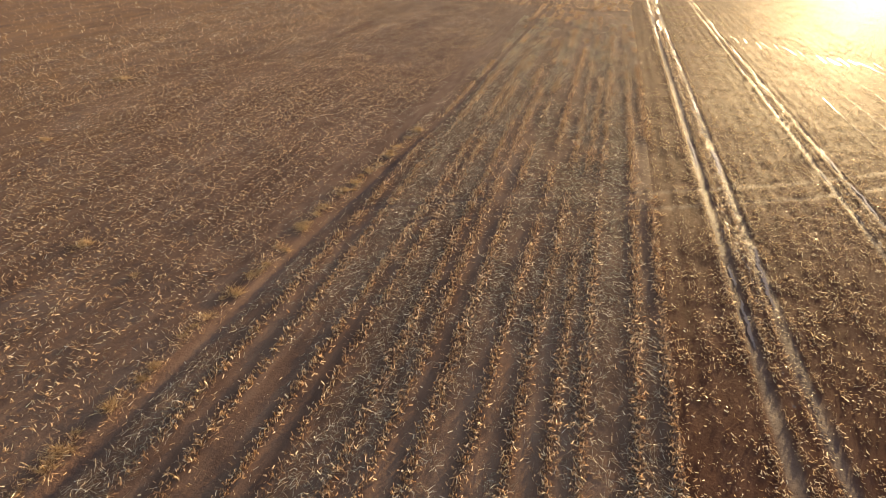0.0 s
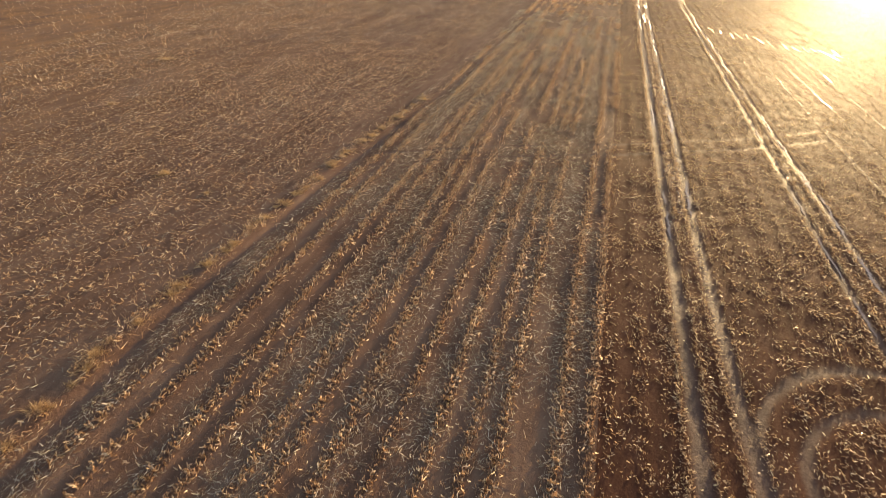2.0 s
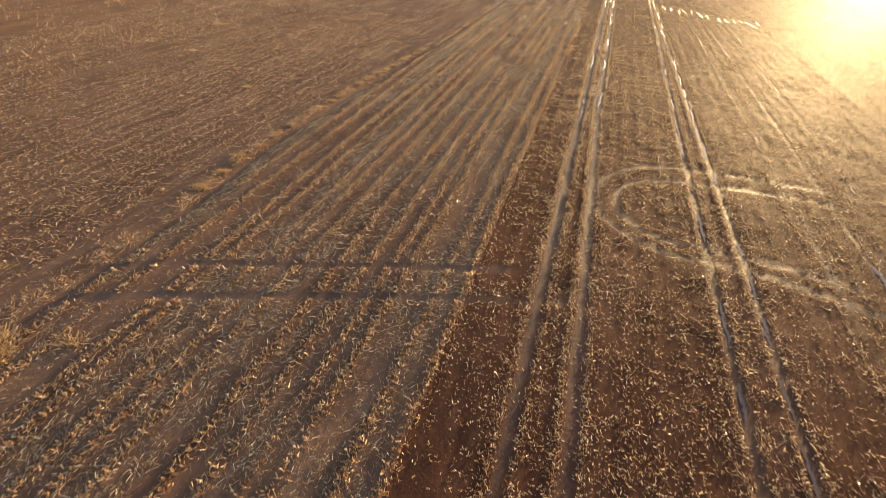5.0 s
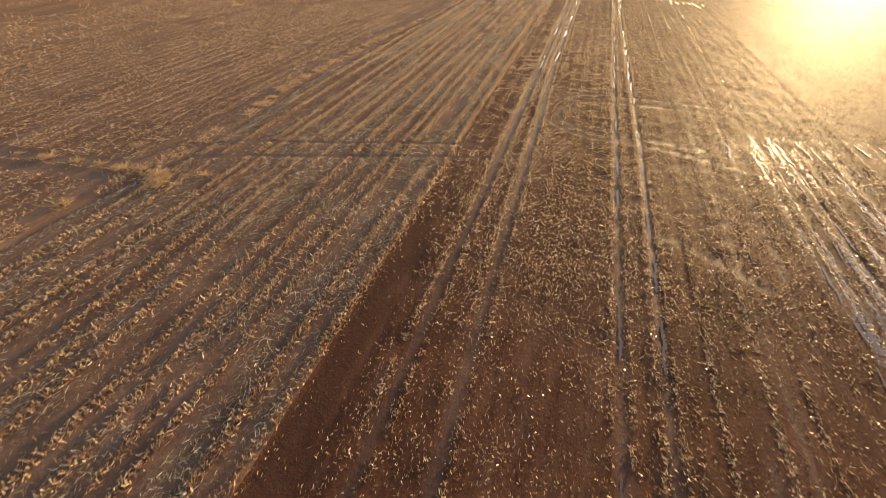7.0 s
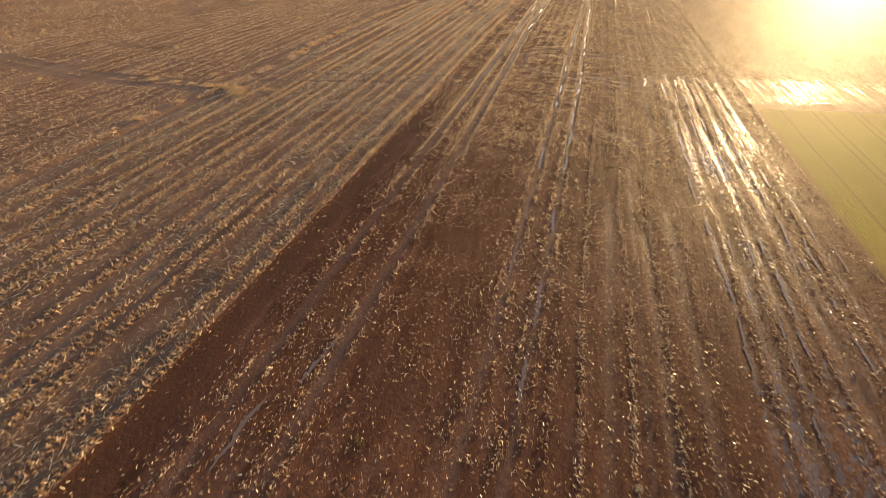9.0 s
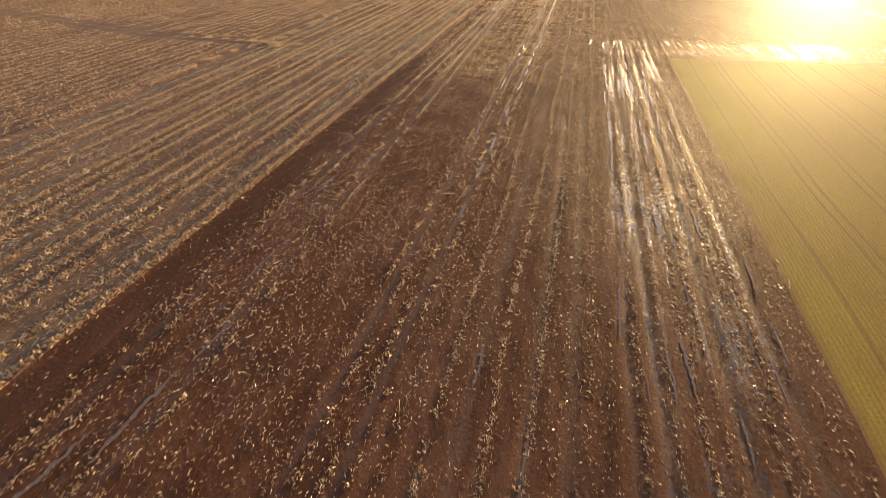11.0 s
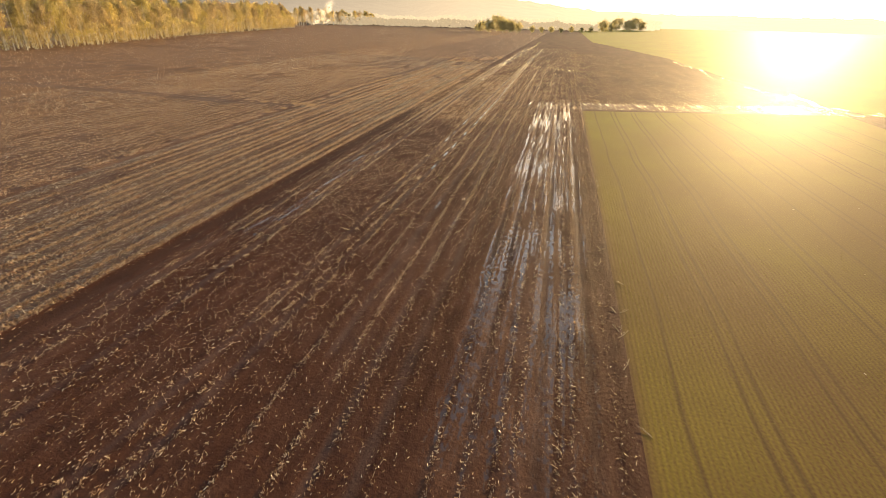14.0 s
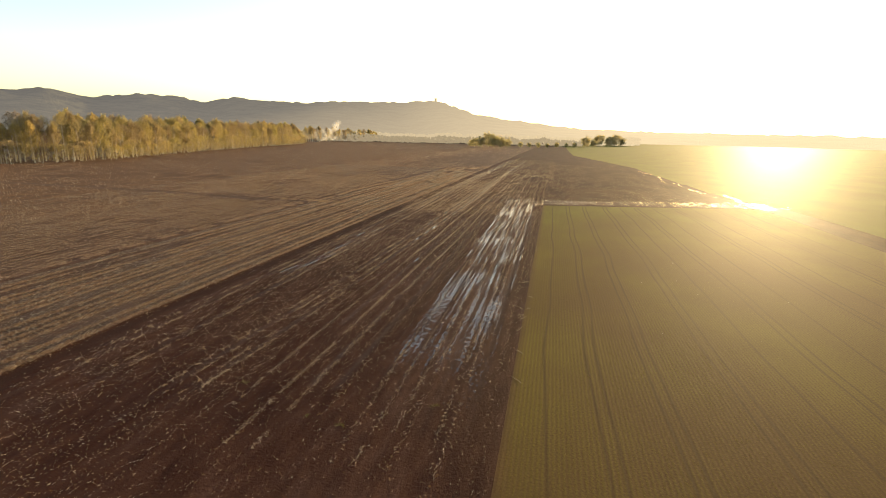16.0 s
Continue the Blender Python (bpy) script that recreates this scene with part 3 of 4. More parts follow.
s3 = chips(on_ground(x, y, 0.015), ways(len(x), 0.05, 0.13, 0, 60), rng.uniform(0.015, 0.030, len(x)))
stuff("stubble", [s1, s2, s3], M_STUBBLE, "standing rows of orange-brown cut corn stubble", "stubble")

# rows beyond the furrow, flattened and thinner
far_rows = list(np.arange(-13.6, -46, -0.76))
def thin_out(x, y):
    """Fewer stalks towards the wide field."""
    ok = rng.random(len(x)) < np.clip((125 - y) / 105, 0.0, 1) * np.clip((x + 50) / 28, 0, 1)
    return x[ok], y[ok]


x, y = thin_out(*row_points(far_rows, -63, 100, 5, 0.06, 40, 0.30))
s1 = stalks(on_ground(x, y, -0.02), ways(len(x), 0.07, 0.15, 45, 88), rng.uniform(0.006, 0.010, len(x)))
x, y = thin_out(*row_points(far_rows, -63, 110, 52, 0.17, 40, 0.20))
s2 = chips(on_ground(x, y, 0.015), ways(len(x), 0.05, 0.13, 0, 50, (15, 40)), rng.uniform(0.012, 0.024, len(x)))
stuff("stubble", [s1, s2], M_STRAW, "flattened rows of pale cut corn stubble", "stubble")

# straw caught on the furrow's bank
m = 26000
y = rng.uniform(-62, 50, m)
x = ditch_x(y) - 0.62 + rng.normal(0, 0.26, m)
ok = (vnoise(x, y, 0.8, 54) + 0.4 * vnoise(x, y, 2.6, 55) > -0.1) & (rng.random(m) < np.clip((30 - y) / 22, 0.04, 0.8))
x, y = x[ok], y[ok]
s3 = chips(on_ground(x, y, 0.012), ways(len(x), 0.05, 0.18, 0, 70), rng.uniform(0.007, 0.018, len(x)))
stuff("stubble", [s3], M_STUBBLE, "orange straw caught on the furrow bank", "stubble")

# the wide field up to the woods
n = 140000
y = -45 + 500 * rng.random(n) ** 1.15
x = -31 - (95 + 0.5 * np.clip(y, 0, None)) * rng.random(n) ** 1.1
x = np.round(x / 0.76) * 0.76 + rng.normal(0, 0.12, n)
ok = (vnoise(x, y, 14, 51) + 0.6 * vnoise(x, y, 3, 52) > -0.6) & (np.abs(y - path_y(x)) > 0.45 + 0.3 * vnoise(x, y, 6, 53))
x, y = x[ok], y[ok]
s1 = chips(on_ground(x, y, 0.0), ways(len(x), 0.10, 0.25, 20, 85), rng.uniform(0.022, 0.05, len(x)))
n = 20000
x, y = rng.uniform(-46, 0, n), 70 + 350 * rng.random(n) ** 1.7
x = np.round(x / 0.76) * 0.76 + rng.normal(0, 0.2, n)
s2 = chips(on_ground(x, y, 0.0), ways(len(x), 0.12, 0.28, 20, 85), rng.uniform(0.02, 0.045, len(x)))
stuff("stubble", [s1, s2], M_STUBBLE, "far brown corn stubble field", "stubble")


def scatter(n, x0, x1, y0, y1, seed, least, scale=2.0):
    x, y = rng.uniform(x0, x1, n), rng.uniform(y0, y1, n)
    ok = 0.6 * vnoise(x, y, scale, seed) + 0.5 * vnoise(x, y, scale * 4, seed + 1) > least + rng.uniform(-0.4, 0.4, n)
    x, y = x[ok], y[ok]
    ok = free_of_tracks(x, y, 0.12)
    return x[ok], y[ok]


def chaff(n, box, seed, least, lo, hi, w0, w1, tilt=35, lift=0.012):
    x, y = scatter(n, *box, seed, least)
    return chips(on_ground(x, y, lift), ways(len(x), lo, hi, -4, tilt), rng.uniform(w0, w1, len(x)))


# weathered straw between the rows: thick in some lanes, none in the trodden ones
m = 470000
x, y = rng.uniform(-12, -0.02, m), -63 + 125 * rng.random(m) ** 1.15
lane = vnoise(x, y * 0.035, 0.75, 60) + 0.55 * vnoise(x, y * 0.5, 1.1, 61) + 0.35 * vnoise(x, y, 0.35, 62)
ok = (lane > 0.0 + rng.uniform(-0.45, 0.45, m)) & (rng.random(m) < np.clip(0.4 + (y + 30) / 40, 0.4, 1)) & free_of_tracks(x, y, 0.05)
x, y = x[ok], y[ok]
stuff("straw_litter", [chips(on_ground(x, y, 0.012), ways(len(x), 0.06, 0.20, -3, 28), rng.uniform(0.0055, 0.011, len(x)))], M_GREY_STRAW, "grey weathered straw lying in lanes between the rows", "straw")
stuff("straw_litter", [chaff(60000, (-12, -0.02, -63, 48), 60, -0.4, 0.05, 0.16, 0.006, 0.013)], M_LITTER, "tan straw scattered between the rows", "straw")
stuff("straw_litter", [chaff(100000, (-46, -12.6, -60, 70), 64, -0.3, 0.06, 0.18, 0.009, 0.019, 30)], M_GREY_STRAW, "pale broken straw scattered over flattened stubble", "straw")

# chopped straw worked into the tilled strip: crosswise ripples and clots, thinner where the strip is soaked
x, y = scatter(640000, 0.1, 19.0, -68, 50, 70, -0.62, 1.4)
ok = rng.random(len(x)) < np.where(x > 1.15, 1.0, 1.12 - fresh_share(y))
x, y = x[ok], y[ok]
clot = 0.55 * vnoise(x * 0.8, y * 2.2, 0.55, 71) + 0.35 * vnoise(x, y, 1.7, 72) + 0.25 * np.sin(x * 2 * math.pi / 0.75) + 0.2 * vnoise(x, y, 9, 73)
north = np.clip((y + 22) / 30, 0, 1)
ok = rng.random(len(x)) < np.clip(0.60 - 0.21 * north + (0.25 + 0.85 * north) * clot, 0.06, 1) * np.clip((48 - y) / 36, 0.15, 1) * np.where(x > 9.2, 0.5, 1.0) * np.interp(y, [-46, -38, -16, -12], [0.34, 0.6, 0.66, 1.0]) * np.where((x > 13.7) & (x < 18.7) & (y < 3), 0.5, 1.0)
x, y = x[ok], y[ok]
turn = ways(len(x), 0.035, 0.095, 0, 55)
south = y < -14
turn[south] = ways(int(south.sum()), 0.03, 0.085, 0, 26, (90, 50))
s1 = chips(on_ground(x, y, 0.008), turn, rng.uniform(0.008, 0.018, len(x)) * np.where(south, 1.0, 1.25))
lines = []
for rx, y0, y1, per in ((0.0, -63, 60, 26), (0.2, -63, 50, 8), (1.85, -20, 55, 30), (2.65, -10, 55, 26), (3.05, -15, 40, 22), (6.4, -60, 30, 10), (8.0, -62, 50, 24), (9.0, -62, 40, 26), (9.75, -60, -8, 30), (10.95, -62, 8, 40), (11.9, -62, 5, 36), (11.4, 0, 48, 20), (13.1, 0, 48, 20), (14.9, 4, 48, 18), (7.1, -62, 40, 18), (3.5, -62, 10, 14), (12.5, -60, 0, 20),
                        (13.1, -60, -2, 34), (14.35, -62, 1, 20), (15.05, -62, 1, 18), (16.1, -62, 1, 18), (17.45, -62, 1, 16), (15.7, -60, 0, 26), (17.1, -60, 0, 24), (18.5, -62, 0, 8)):
    soaked = rx > 13.8 and y0 < -50
    m = int((y1 - y0) * per * (1.9 if soaked else 2.6 if rx in (9.75, 10.95) else 1.7 if rx == 11.9 or y0 > -21 else 0.55))
    yy = rng.uniform(y0, y1, m)
    xx = rx + rng.normal(0, 0.055, m) + 0.10 * vnoise(np.full(m, rx * 5), yy, 6, 80)
    keep = 0.6 * vnoise(np.full(m, rx * 9), yy, 1.6, 81) + 0.7 * vnoise(np.full(m, rx * 9), yy, 0.3, 82) > -0.45
    xx, yy = xx[keep], yy[keep]
    lines.append(chips(on_ground(xx, yy, 0.01), ways(len(xx), 0.035, 0.09, 0, 10 if soaked else 14), rng.uniform(0.008, 0.017, len(xx))))
# straw thrown up along both rims of the wheel ruts
for pts, half, _ in RUTS[:4]:
    for side in (-1, 1):
        m = 7500
        yy = rng.uniform(-60, 60, m)
        xx = np.interp(yy, [p[1] for p in pts], [p[0] for p in pts]) + side * (half + 0.10) + rng.normal(0, 0.05, m)
        keep = 0.5 * vnoise(xx * 0 + side * 3 + pts[0][0], yy, 0.9, 83) + 0.8 * vnoise(xx * 0 + side * 5 + pts[0][0], yy, 0.25, 84) + 0.3 * np.clip((-14 - yy) / 10, 0, 1) * -1 > -0.25
        xx, yy = xx[keep], yy[keep]
        lines.append(chips(on_ground(xx, yy, 0.012), ways(len(xx), 0.035, 0.09, 5, 55), rng.uniform(0.010, 0.021, len(xx))))
# thinning out to the north
m = 20000
x, y = 1.3 + 19.5 * rng.beta(1.0, 1.25, m), 46 + 100 * rng.random(m) ** 1.7
ok = (rng.random(m) < np.clip(0.55 + 0.8 * vnoise(x, y * 0.35, 1.0, 75), 0, 1) * np.clip((y - 46) / 8, 0, 1)) & free_of_tracks(x, y, 0.1)
x, y = x[ok], y[ok]
s4 = chips(on_ground(x, y, 0.01), ways(len(x), 0.06, 0.16, 0, 70), rng.uniform(0.014, 0.03, len(x)))
# and to the bare field beyond the strip
m = 24000
x, y = 18.6 + 26 * rng.beta(1.0, 2.2, m), 3.5 + 110 * rng.random(m) ** 1.3
ok = rng.random(m) < np.clip(0.6 + 0.7 * vnoise(x, y * 0.4, 1.0, 78), 0, 1)
x, y = x[ok], y[ok]
s6 = chips(on_ground(x, y, 0.01), ways(len(x), 0.05, 0.14, 0, 70), rng.uniform(0.010, 0.022, len(x)))
# coarse clots between the first ruts
m = 42000
x, y = rng.uniform(1.3, 13.5, m), rng.uniform(-10, 50, m)
ok = (vnoise(x, y * 1.6, 0.5, 76) + 0.4 * vnoise(x, y, 2.5, 77) > 0.15) & free_of_tracks(x, y, 0.1)
x, y = x[ok], y[ok]
s5 = chips(on_ground(x, y, 0.015), ways(len(x), 0.03, 0.08, 5, 70), rng.uniform(0.009, 0.018, len(x)))
stuff("straw_litter", [s1, s4, s5, s6, *lines], M_LITTER, "chopped straw stuck in dark tilled earth", "straw")

# the drilled crop
n = 100000
x = rng.uniform(CROP_X0 + 0.1, CROP_X1, n)
y = CROP_Y1 + headland(x) - 66 * rng.random(n) ** 0.8
x = np.round(x / 0.15) * 0.15 + rng.normal(0, 0.042, n)
tram = np.min(np.abs(x[:, None] - np.array(TRAMS)[None, :]), axis=1)
ok = (tram > 0.16) & (rng.random(n) < (38 - x) / 12) & (rng.random(n) < (x - 18.9) / 0.6) & (vnoise(x, y, 0.5, 91) > -0.8)
x, y = x[ok], y[ok]
stuff("crop_blades", [chips(on_ground(x, y, -0.01), ways(len(x), 0.03, 0.065, 30, 80), rng.uniform(0.005, 0.010, len(x)))],
      M_BLADE, "short green winter crop in thin drilled rows", "crop")

# ---- standing water ----
def puddle(cx, cy, length, width, turn=0.0, lift=0.012, seed=0, label="shallow muddy puddle shining in a furrow", group="puddles in the furrows"):
    """A sliver of water with a ragged shore, lying along y before the turn."""
    r = np.random.default_rng(1000 + seed)
    n = min(64, max(8, int(length / max(0.07, width * 0.35))))
    t = np.linspace(-1, 1, n)
    shape = np.sqrt(np.clip(1 - t * t, 0, 1)) ** 0.7
    left = -width / 2 * shape * r.uniform(0.25, 1.25, n)
    right = width / 2 * shape * r.uniform(0.25, 1.25, n)
    drift = np.cumsum(r.normal(0, width * 0.10, n))
    c, s = math.cos(radians(turn)), math.sin(radians(turn))
    px = np.stack([left + drift, right + drift], 1).ravel()
    py = np.repeat(t * length / 2, 2)
    x, y = cx + c * px - s * py, cy + s * px + c * py
    level = float(np.median(ground_z(x, y))) + lift
    v = np.stack([x - cx, y - cy, np.zeros_like(x)], 1)
    i = np.arange(n - 1)[:, None] * 2
    me = mesh_of("puddle", v, i + [0, 1, 3, 2], [M_WATER])
    ob = new("puddle", me)
    ob.location = (cx, cy, level)
    return tagged(ob, label, "puddle", group)


def puddles():
    r = np.random.default_rng(5)
    k = 0
    # the soaked strip beside the crop: broken lines along its furrows
    for j in range(9):
        x0, w, y0, share = 14.0 + j * 0.52, (0.12, 0.06, 0.09)[j % 3], -48 + (j * 7) % 11, (0.85, 0.6, 0.75)[j % 3]
        y1 = 0.6 + (j * 5) % 3 * 0.7 + float(headland(x0))
        y = y0
        while y < y1:
            ln = r.uniform(0.6, 3.0)
            wet = 0.9 * share * (0.45 + 0.55 * min(1, (y - y0) / 22))
            if r.random() < wet:
                puddle(x0 + r.normal(0, 0.07), y + ln / 2, ln, w * r.uniform(0.5, 1.1), r.normal(0, 1.0), 0.016, k)
                k += 1
            y += ln + r.uniform(0.15, 1.5)
    # the ends of the furrows along the headland
    for i in range(40):
        x = 12.9 + i * 0.95 + r.normal(0, 0.12)
        if r.random() < 0.9:
            puddle(x, 1.5 + float(headland(x)) + r.normal(0, 0.35), r.uniform(0.7, 2.4), r.uniform(0.07, 0.20), r.normal(2, 6), 0.016, k, "short bright puddle at the end of a furrow", "puddles along the headland")
            k += 1
        if r.random() < 0.55:
            puddle(x + 0.3, -1.2 + float(headland(x)) + r.normal(0, 0.35), r.uniform(0.4, 1.6), r.uniform(0.04, 0.10), 104 + r.normal(0, 8), 0.016, k, "thin puddle along the field edge", "puddles along the headland")
            k += 1
    # wheel ruts that hold water
    for rut, ya, yb, w, share in ((0, 12, 140, 0.18, 0.4), (1, 14, 120, 0.16, 0.35), (2, -26, 110, 0.12, 0.55), (3, -32, 140, 0.15, 0.72), (4, 2, 45, 0.08, 0.3), (5, -6, 45, 0.08, 0.3),
                              (6, 5, 45, 0.08, 0.3), (7, -44, -26, 0.14, 0.22), (8, -50, -30, 0.10, 0.12)):
        pts = RUTS[rut][0]
        y = ya
        while y < yb:
            ln = r.uniform(0.7, 2.6) * (1 + max(0, y) / 25)
            if r.random() < share:
                puddle(float(np.interp(y + ln / 2, [p[1] for p in pts], [p[0] for p in pts])), y + ln / 2, ln, w * r.uniform(0.6, 1.2), 0, 0.012, k, "narrow puddle in a tractor rut", "puddles in the wheel ruts")
                k += 1
            y += ln + r.uniform(0.2, 1.6)
    for x, y, ln, w in ((2.7, -43.8, 2.4, 0.12), (3.45, -42.0, 2.6, 0.14), (3.6, -39.6, 1.8, 0.12), (3.1, -36.5, 1.6, 0.10), (2.7, -31.0, 2.0, 0.14), (3.3, -28.6, 1.8, 0.14)):
        puddle(x, y, ln, w, -4, 0.02, k, "long pale puddle between old wheel marks", "puddles in the wheel ruts")
        k += 1
    # pools beyond the crop
    spots = [(50.3, 21.5, 4.6, 0.7, -10), (51.0, 17.6, 5.0, 0.9, -6), (50.2, 14.6, 4.4, 0.9, -8), (49.6, 11.6, 3.0, 0.6, 14), (51.4, 9.8, 2.6, 0.6, 30), (47.4, 11.0, 1.6, 0.4, 10)]
    spots += [(float(r.uniform(38, 55)), float(r.uniform(4.5, 9.5)), float(r.uniform(0.6, 1.6)), float(r.uniform(0.12, 0.35)), float(r.uniform(-60, 60))) for _ in range(34)]
    spots += [(float(field_edge_x(y)) - 1.6 + float(r.normal(0, 0.8)), y + float(r.normal(0, 1.2)), float(r.uniform(0.6, 3.0)), float(r.uniform(0.10, 0.34)), float(r.normal(4, 14))) for y in np.arange(18, 92, 2.0) if r.random() < 0.6]
    for x, y, ln, w, turn in spots:
        puddle(x, y, ln, w, turn, 0.03, k, "broad pool of standing water on bare earth", "pools beyond the crop")
        k += 1
    for i in range(13):
        x = 9.4 + i * 0.78
        puddle(x + r.normal(0, 0.1), 56.5 - 0.8 * (x - 9.4) + r.normal(0, 0.7), r.uniform(1.2, 4.2), r.uniform(0.10, 0.30), r.normal(0, 5), 0.02, k, "short bright puddle at the end of a furrow", "pools beyond the crop")
        k += 1
    for i in range(16):
        y = 62 + i * 9.5
        puddle(2.9 + 0.012 * (y - 60) + r.normal(0, 0.4), y, r.uniform(3, 9), r.uniform(0.18, 0.4), r.normal(0, 2), 0.02, k, "narrow puddle in a tractor rut", "puddles in the wheel ruts")
        k += 1


puddles()


# ---- weeds, tufts, stray stalks, stones ----
def tuft(name, count, height, spread, mat, label, category, seed):
    """A clump of blades that fans out from one crown, with a few seed stems."""
    global rng
    keep, rng = rng, np.random.default_rng(seed)
    base = np.stack([rng.normal(0, spread * 0.35, count), rng.normal(0, spread * 0.35, count), np.full(count, -0.03)], 1)
    d = ways(count, height * 0.5, height, 25, 85)
    d[:, :2] += base[:, :2] * 0.8
    v, f = blades(base, d, rng.uniform(0.007, 0.016, count), rng.uniform(0.02, 0.06, count), 0.25)
    m = count // 6
    sb = base[:m]
    sv, sf = stalks(sb, ways(m, height * 0.8, height * 1.25, 60, 88), rng.uniform(0.003, 0.006, m))
    v, f = joined((v, f), (sv, sf))
    root = new(name, mesh_of(name, v, f, [mat]))
    rng = keep
    return tagged(root, label, category)


def place_tufts():
    r = np.random.default_rng(11)
    dry = [tuft("dry_weed", n, h, s, M_WEED, "clump of dry orange weeds on the furrow bank", "weed", 30 + i)
           for i, (n, h, s) in enumerate(((170, 0.17, 0.34), (230, 0.24, 0.42), (130, 0.14, 0.26)))]
    spots = []
    for y in np.arange(-2.5, 24, 0.5):
        spots.append((float(ditch_x(y)) - 0.62 + r.normal(0, 0.10), y + r.normal(0, 0.25), r.uniform(0.45, 0.85)))
    spots += [(-10.9, -11.3, 1.8), (-11.3, -11.0, 1.5), (-10.7, -11.8, 1.2), (-9.5, -10.4, 1.4), (-12.3, -10.9, 1.2), (-13.2, -11.0, 1.0), (-14.4, -10.9, 1.1), (-15.6, -11.0, 0.9), (-17.1, -11.1, 1.0), (-18.6, -11.2, 0.8),
              (-33.2, 26.0, 1.6), (-18.8, 10.2, 0.8), (-15.9, 9.4, 0.7), (-12.9, -14.0, 0.9), (-13.0, -17.0, 0.8), (-28.4, 16.6, 1.2), (-14.5, -8.8, 0.8)]
    for i, (x, y, s) in enumerate(spots):
        m = Matrix.LocRotScale((x, y, float(ground_z(np.array([x]), np.array([y]))[0])), Euler((0, 0, r.uniform(0, 6.28))), (s, s, s * r.uniform(0.8, 1.1)))
        if i < 3:
            dry[i].matrix_basis = m
        else:
            c = copy_thing(dry[i % 3], m)
            c.matrix_basis = m
        (dry[i] if i < 3 else c)["group"] = "weeds along the furrow"
    green = tuft("green_weed", 60, 0.16, 0.26, M_GREEN_WEED, "low yellow-green weed in tilled earth", "weed", 44)
    spots = [(10.3, -12.0), (10.0, -12.9), (10.7, -13.5), (10.9, -16.9), (9.4, -34.0), (10.8, -31.2), (16.6, -58.3), (13.9, -60.2), (12.6, -60.0), (9.3, -58.6), (8.7, -47.5), (10.6, -14.6), (9.8, -11.0), (5.2, -30.5)]
    for i, (x, y) in enumerate(spots):
        s = r.uniform(0.4, 0.8)
        m = Matrix.LocRotScale((x, y, float(ground_z(np.array([x]), np.array([y]))[0])), Euler((0, 0, r.uniform(0, 6.28))), (s, s, s))
        if i:
            c = copy_thing(green, m)
            c.matrix_basis = m
        else:
            green.matrix_basis = m
            c = green
        c["group"] = "green weeds"


place_tufts()


def corn_stalk(length, seed):
    """A bare stem with knuckles and one or two dry leaves."""
    r = np.random.default_rng(seed)
    root = new("corn_stalk")
    bm = bmesh.new()
    rings, sides = [], 6
    for k in range(9):
        t = k / 8
        rad = 0.007 * (1 - 0.45 * t) * (1.25 if k % 2 == 0 else 1.0)
        cx, cz = 0.06 * math.sin(2.2 * t), 0.015 + 0.012 * t
        rings.append([bm.verts.new((cx + rad * math.cos(a), (t - 0.5) * length, cz + rad * math.sin(a))) for a in [2 * math.pi * j / sides for j in range(sides)]])
    for a, b in zip(rings[:-1], rings[1:]):
        for j in range(sides):
            bm.faces.new((a[j], a[(j + 1) % sides], b[(j + 1) % sides], b[j]))
    bm.faces.new(rings[0]), bm.faces.new(reversed(rings[-1]))
    part("stem", bm, M_STALK, root)
    for i in range(2):
        b0 = np.array([[0.0, (r.uniform(-0.4, 0.4)) * length, 0.045]])
        v, f = blades(b0, np.array([[r.uniform(-0.08, 0.08), r.uniform(0.06, 0.14), r.uniform(-0.02, 0.02)]]), np.array([0.014]), np.array([0.01]), 0.3)
        mesh_part("leaf", mesh_of("leaf", v, f, [M_STALK]), root)
    return tagged(root, "pale broken corn stalk on the crop's edge", "stalk", "stalks along the crop")


def place_stalks():
    r = np.random.default_rng(21)
    kinds = [corn_stalk(0.4, 1), corn_stalk(0.62, 2), corn_stalk(0.3, 3)]
    for i in range(18):
        y = r.uniform(-63, -30) if i % 3 else r.uniform(-57, -42)
        x = 19.0 + r.normal(0, 0.20)
        if i % 9 == 8:
            x, y = r.uniform(5, 18), r.uniform(-62, -10)
        m = Matrix.LocRotScale((x, y, float(ground_z(np.array([x]), np.array([y]))[0]) - 0.005), Euler((r.normal(0, 0.03), 0, r.normal(0, 0.6))), None)
        if i < 3:
            kinds[i].matrix_basis = m
        else:
            copy_thing(kinds[i % 3], m)


place_stalks()


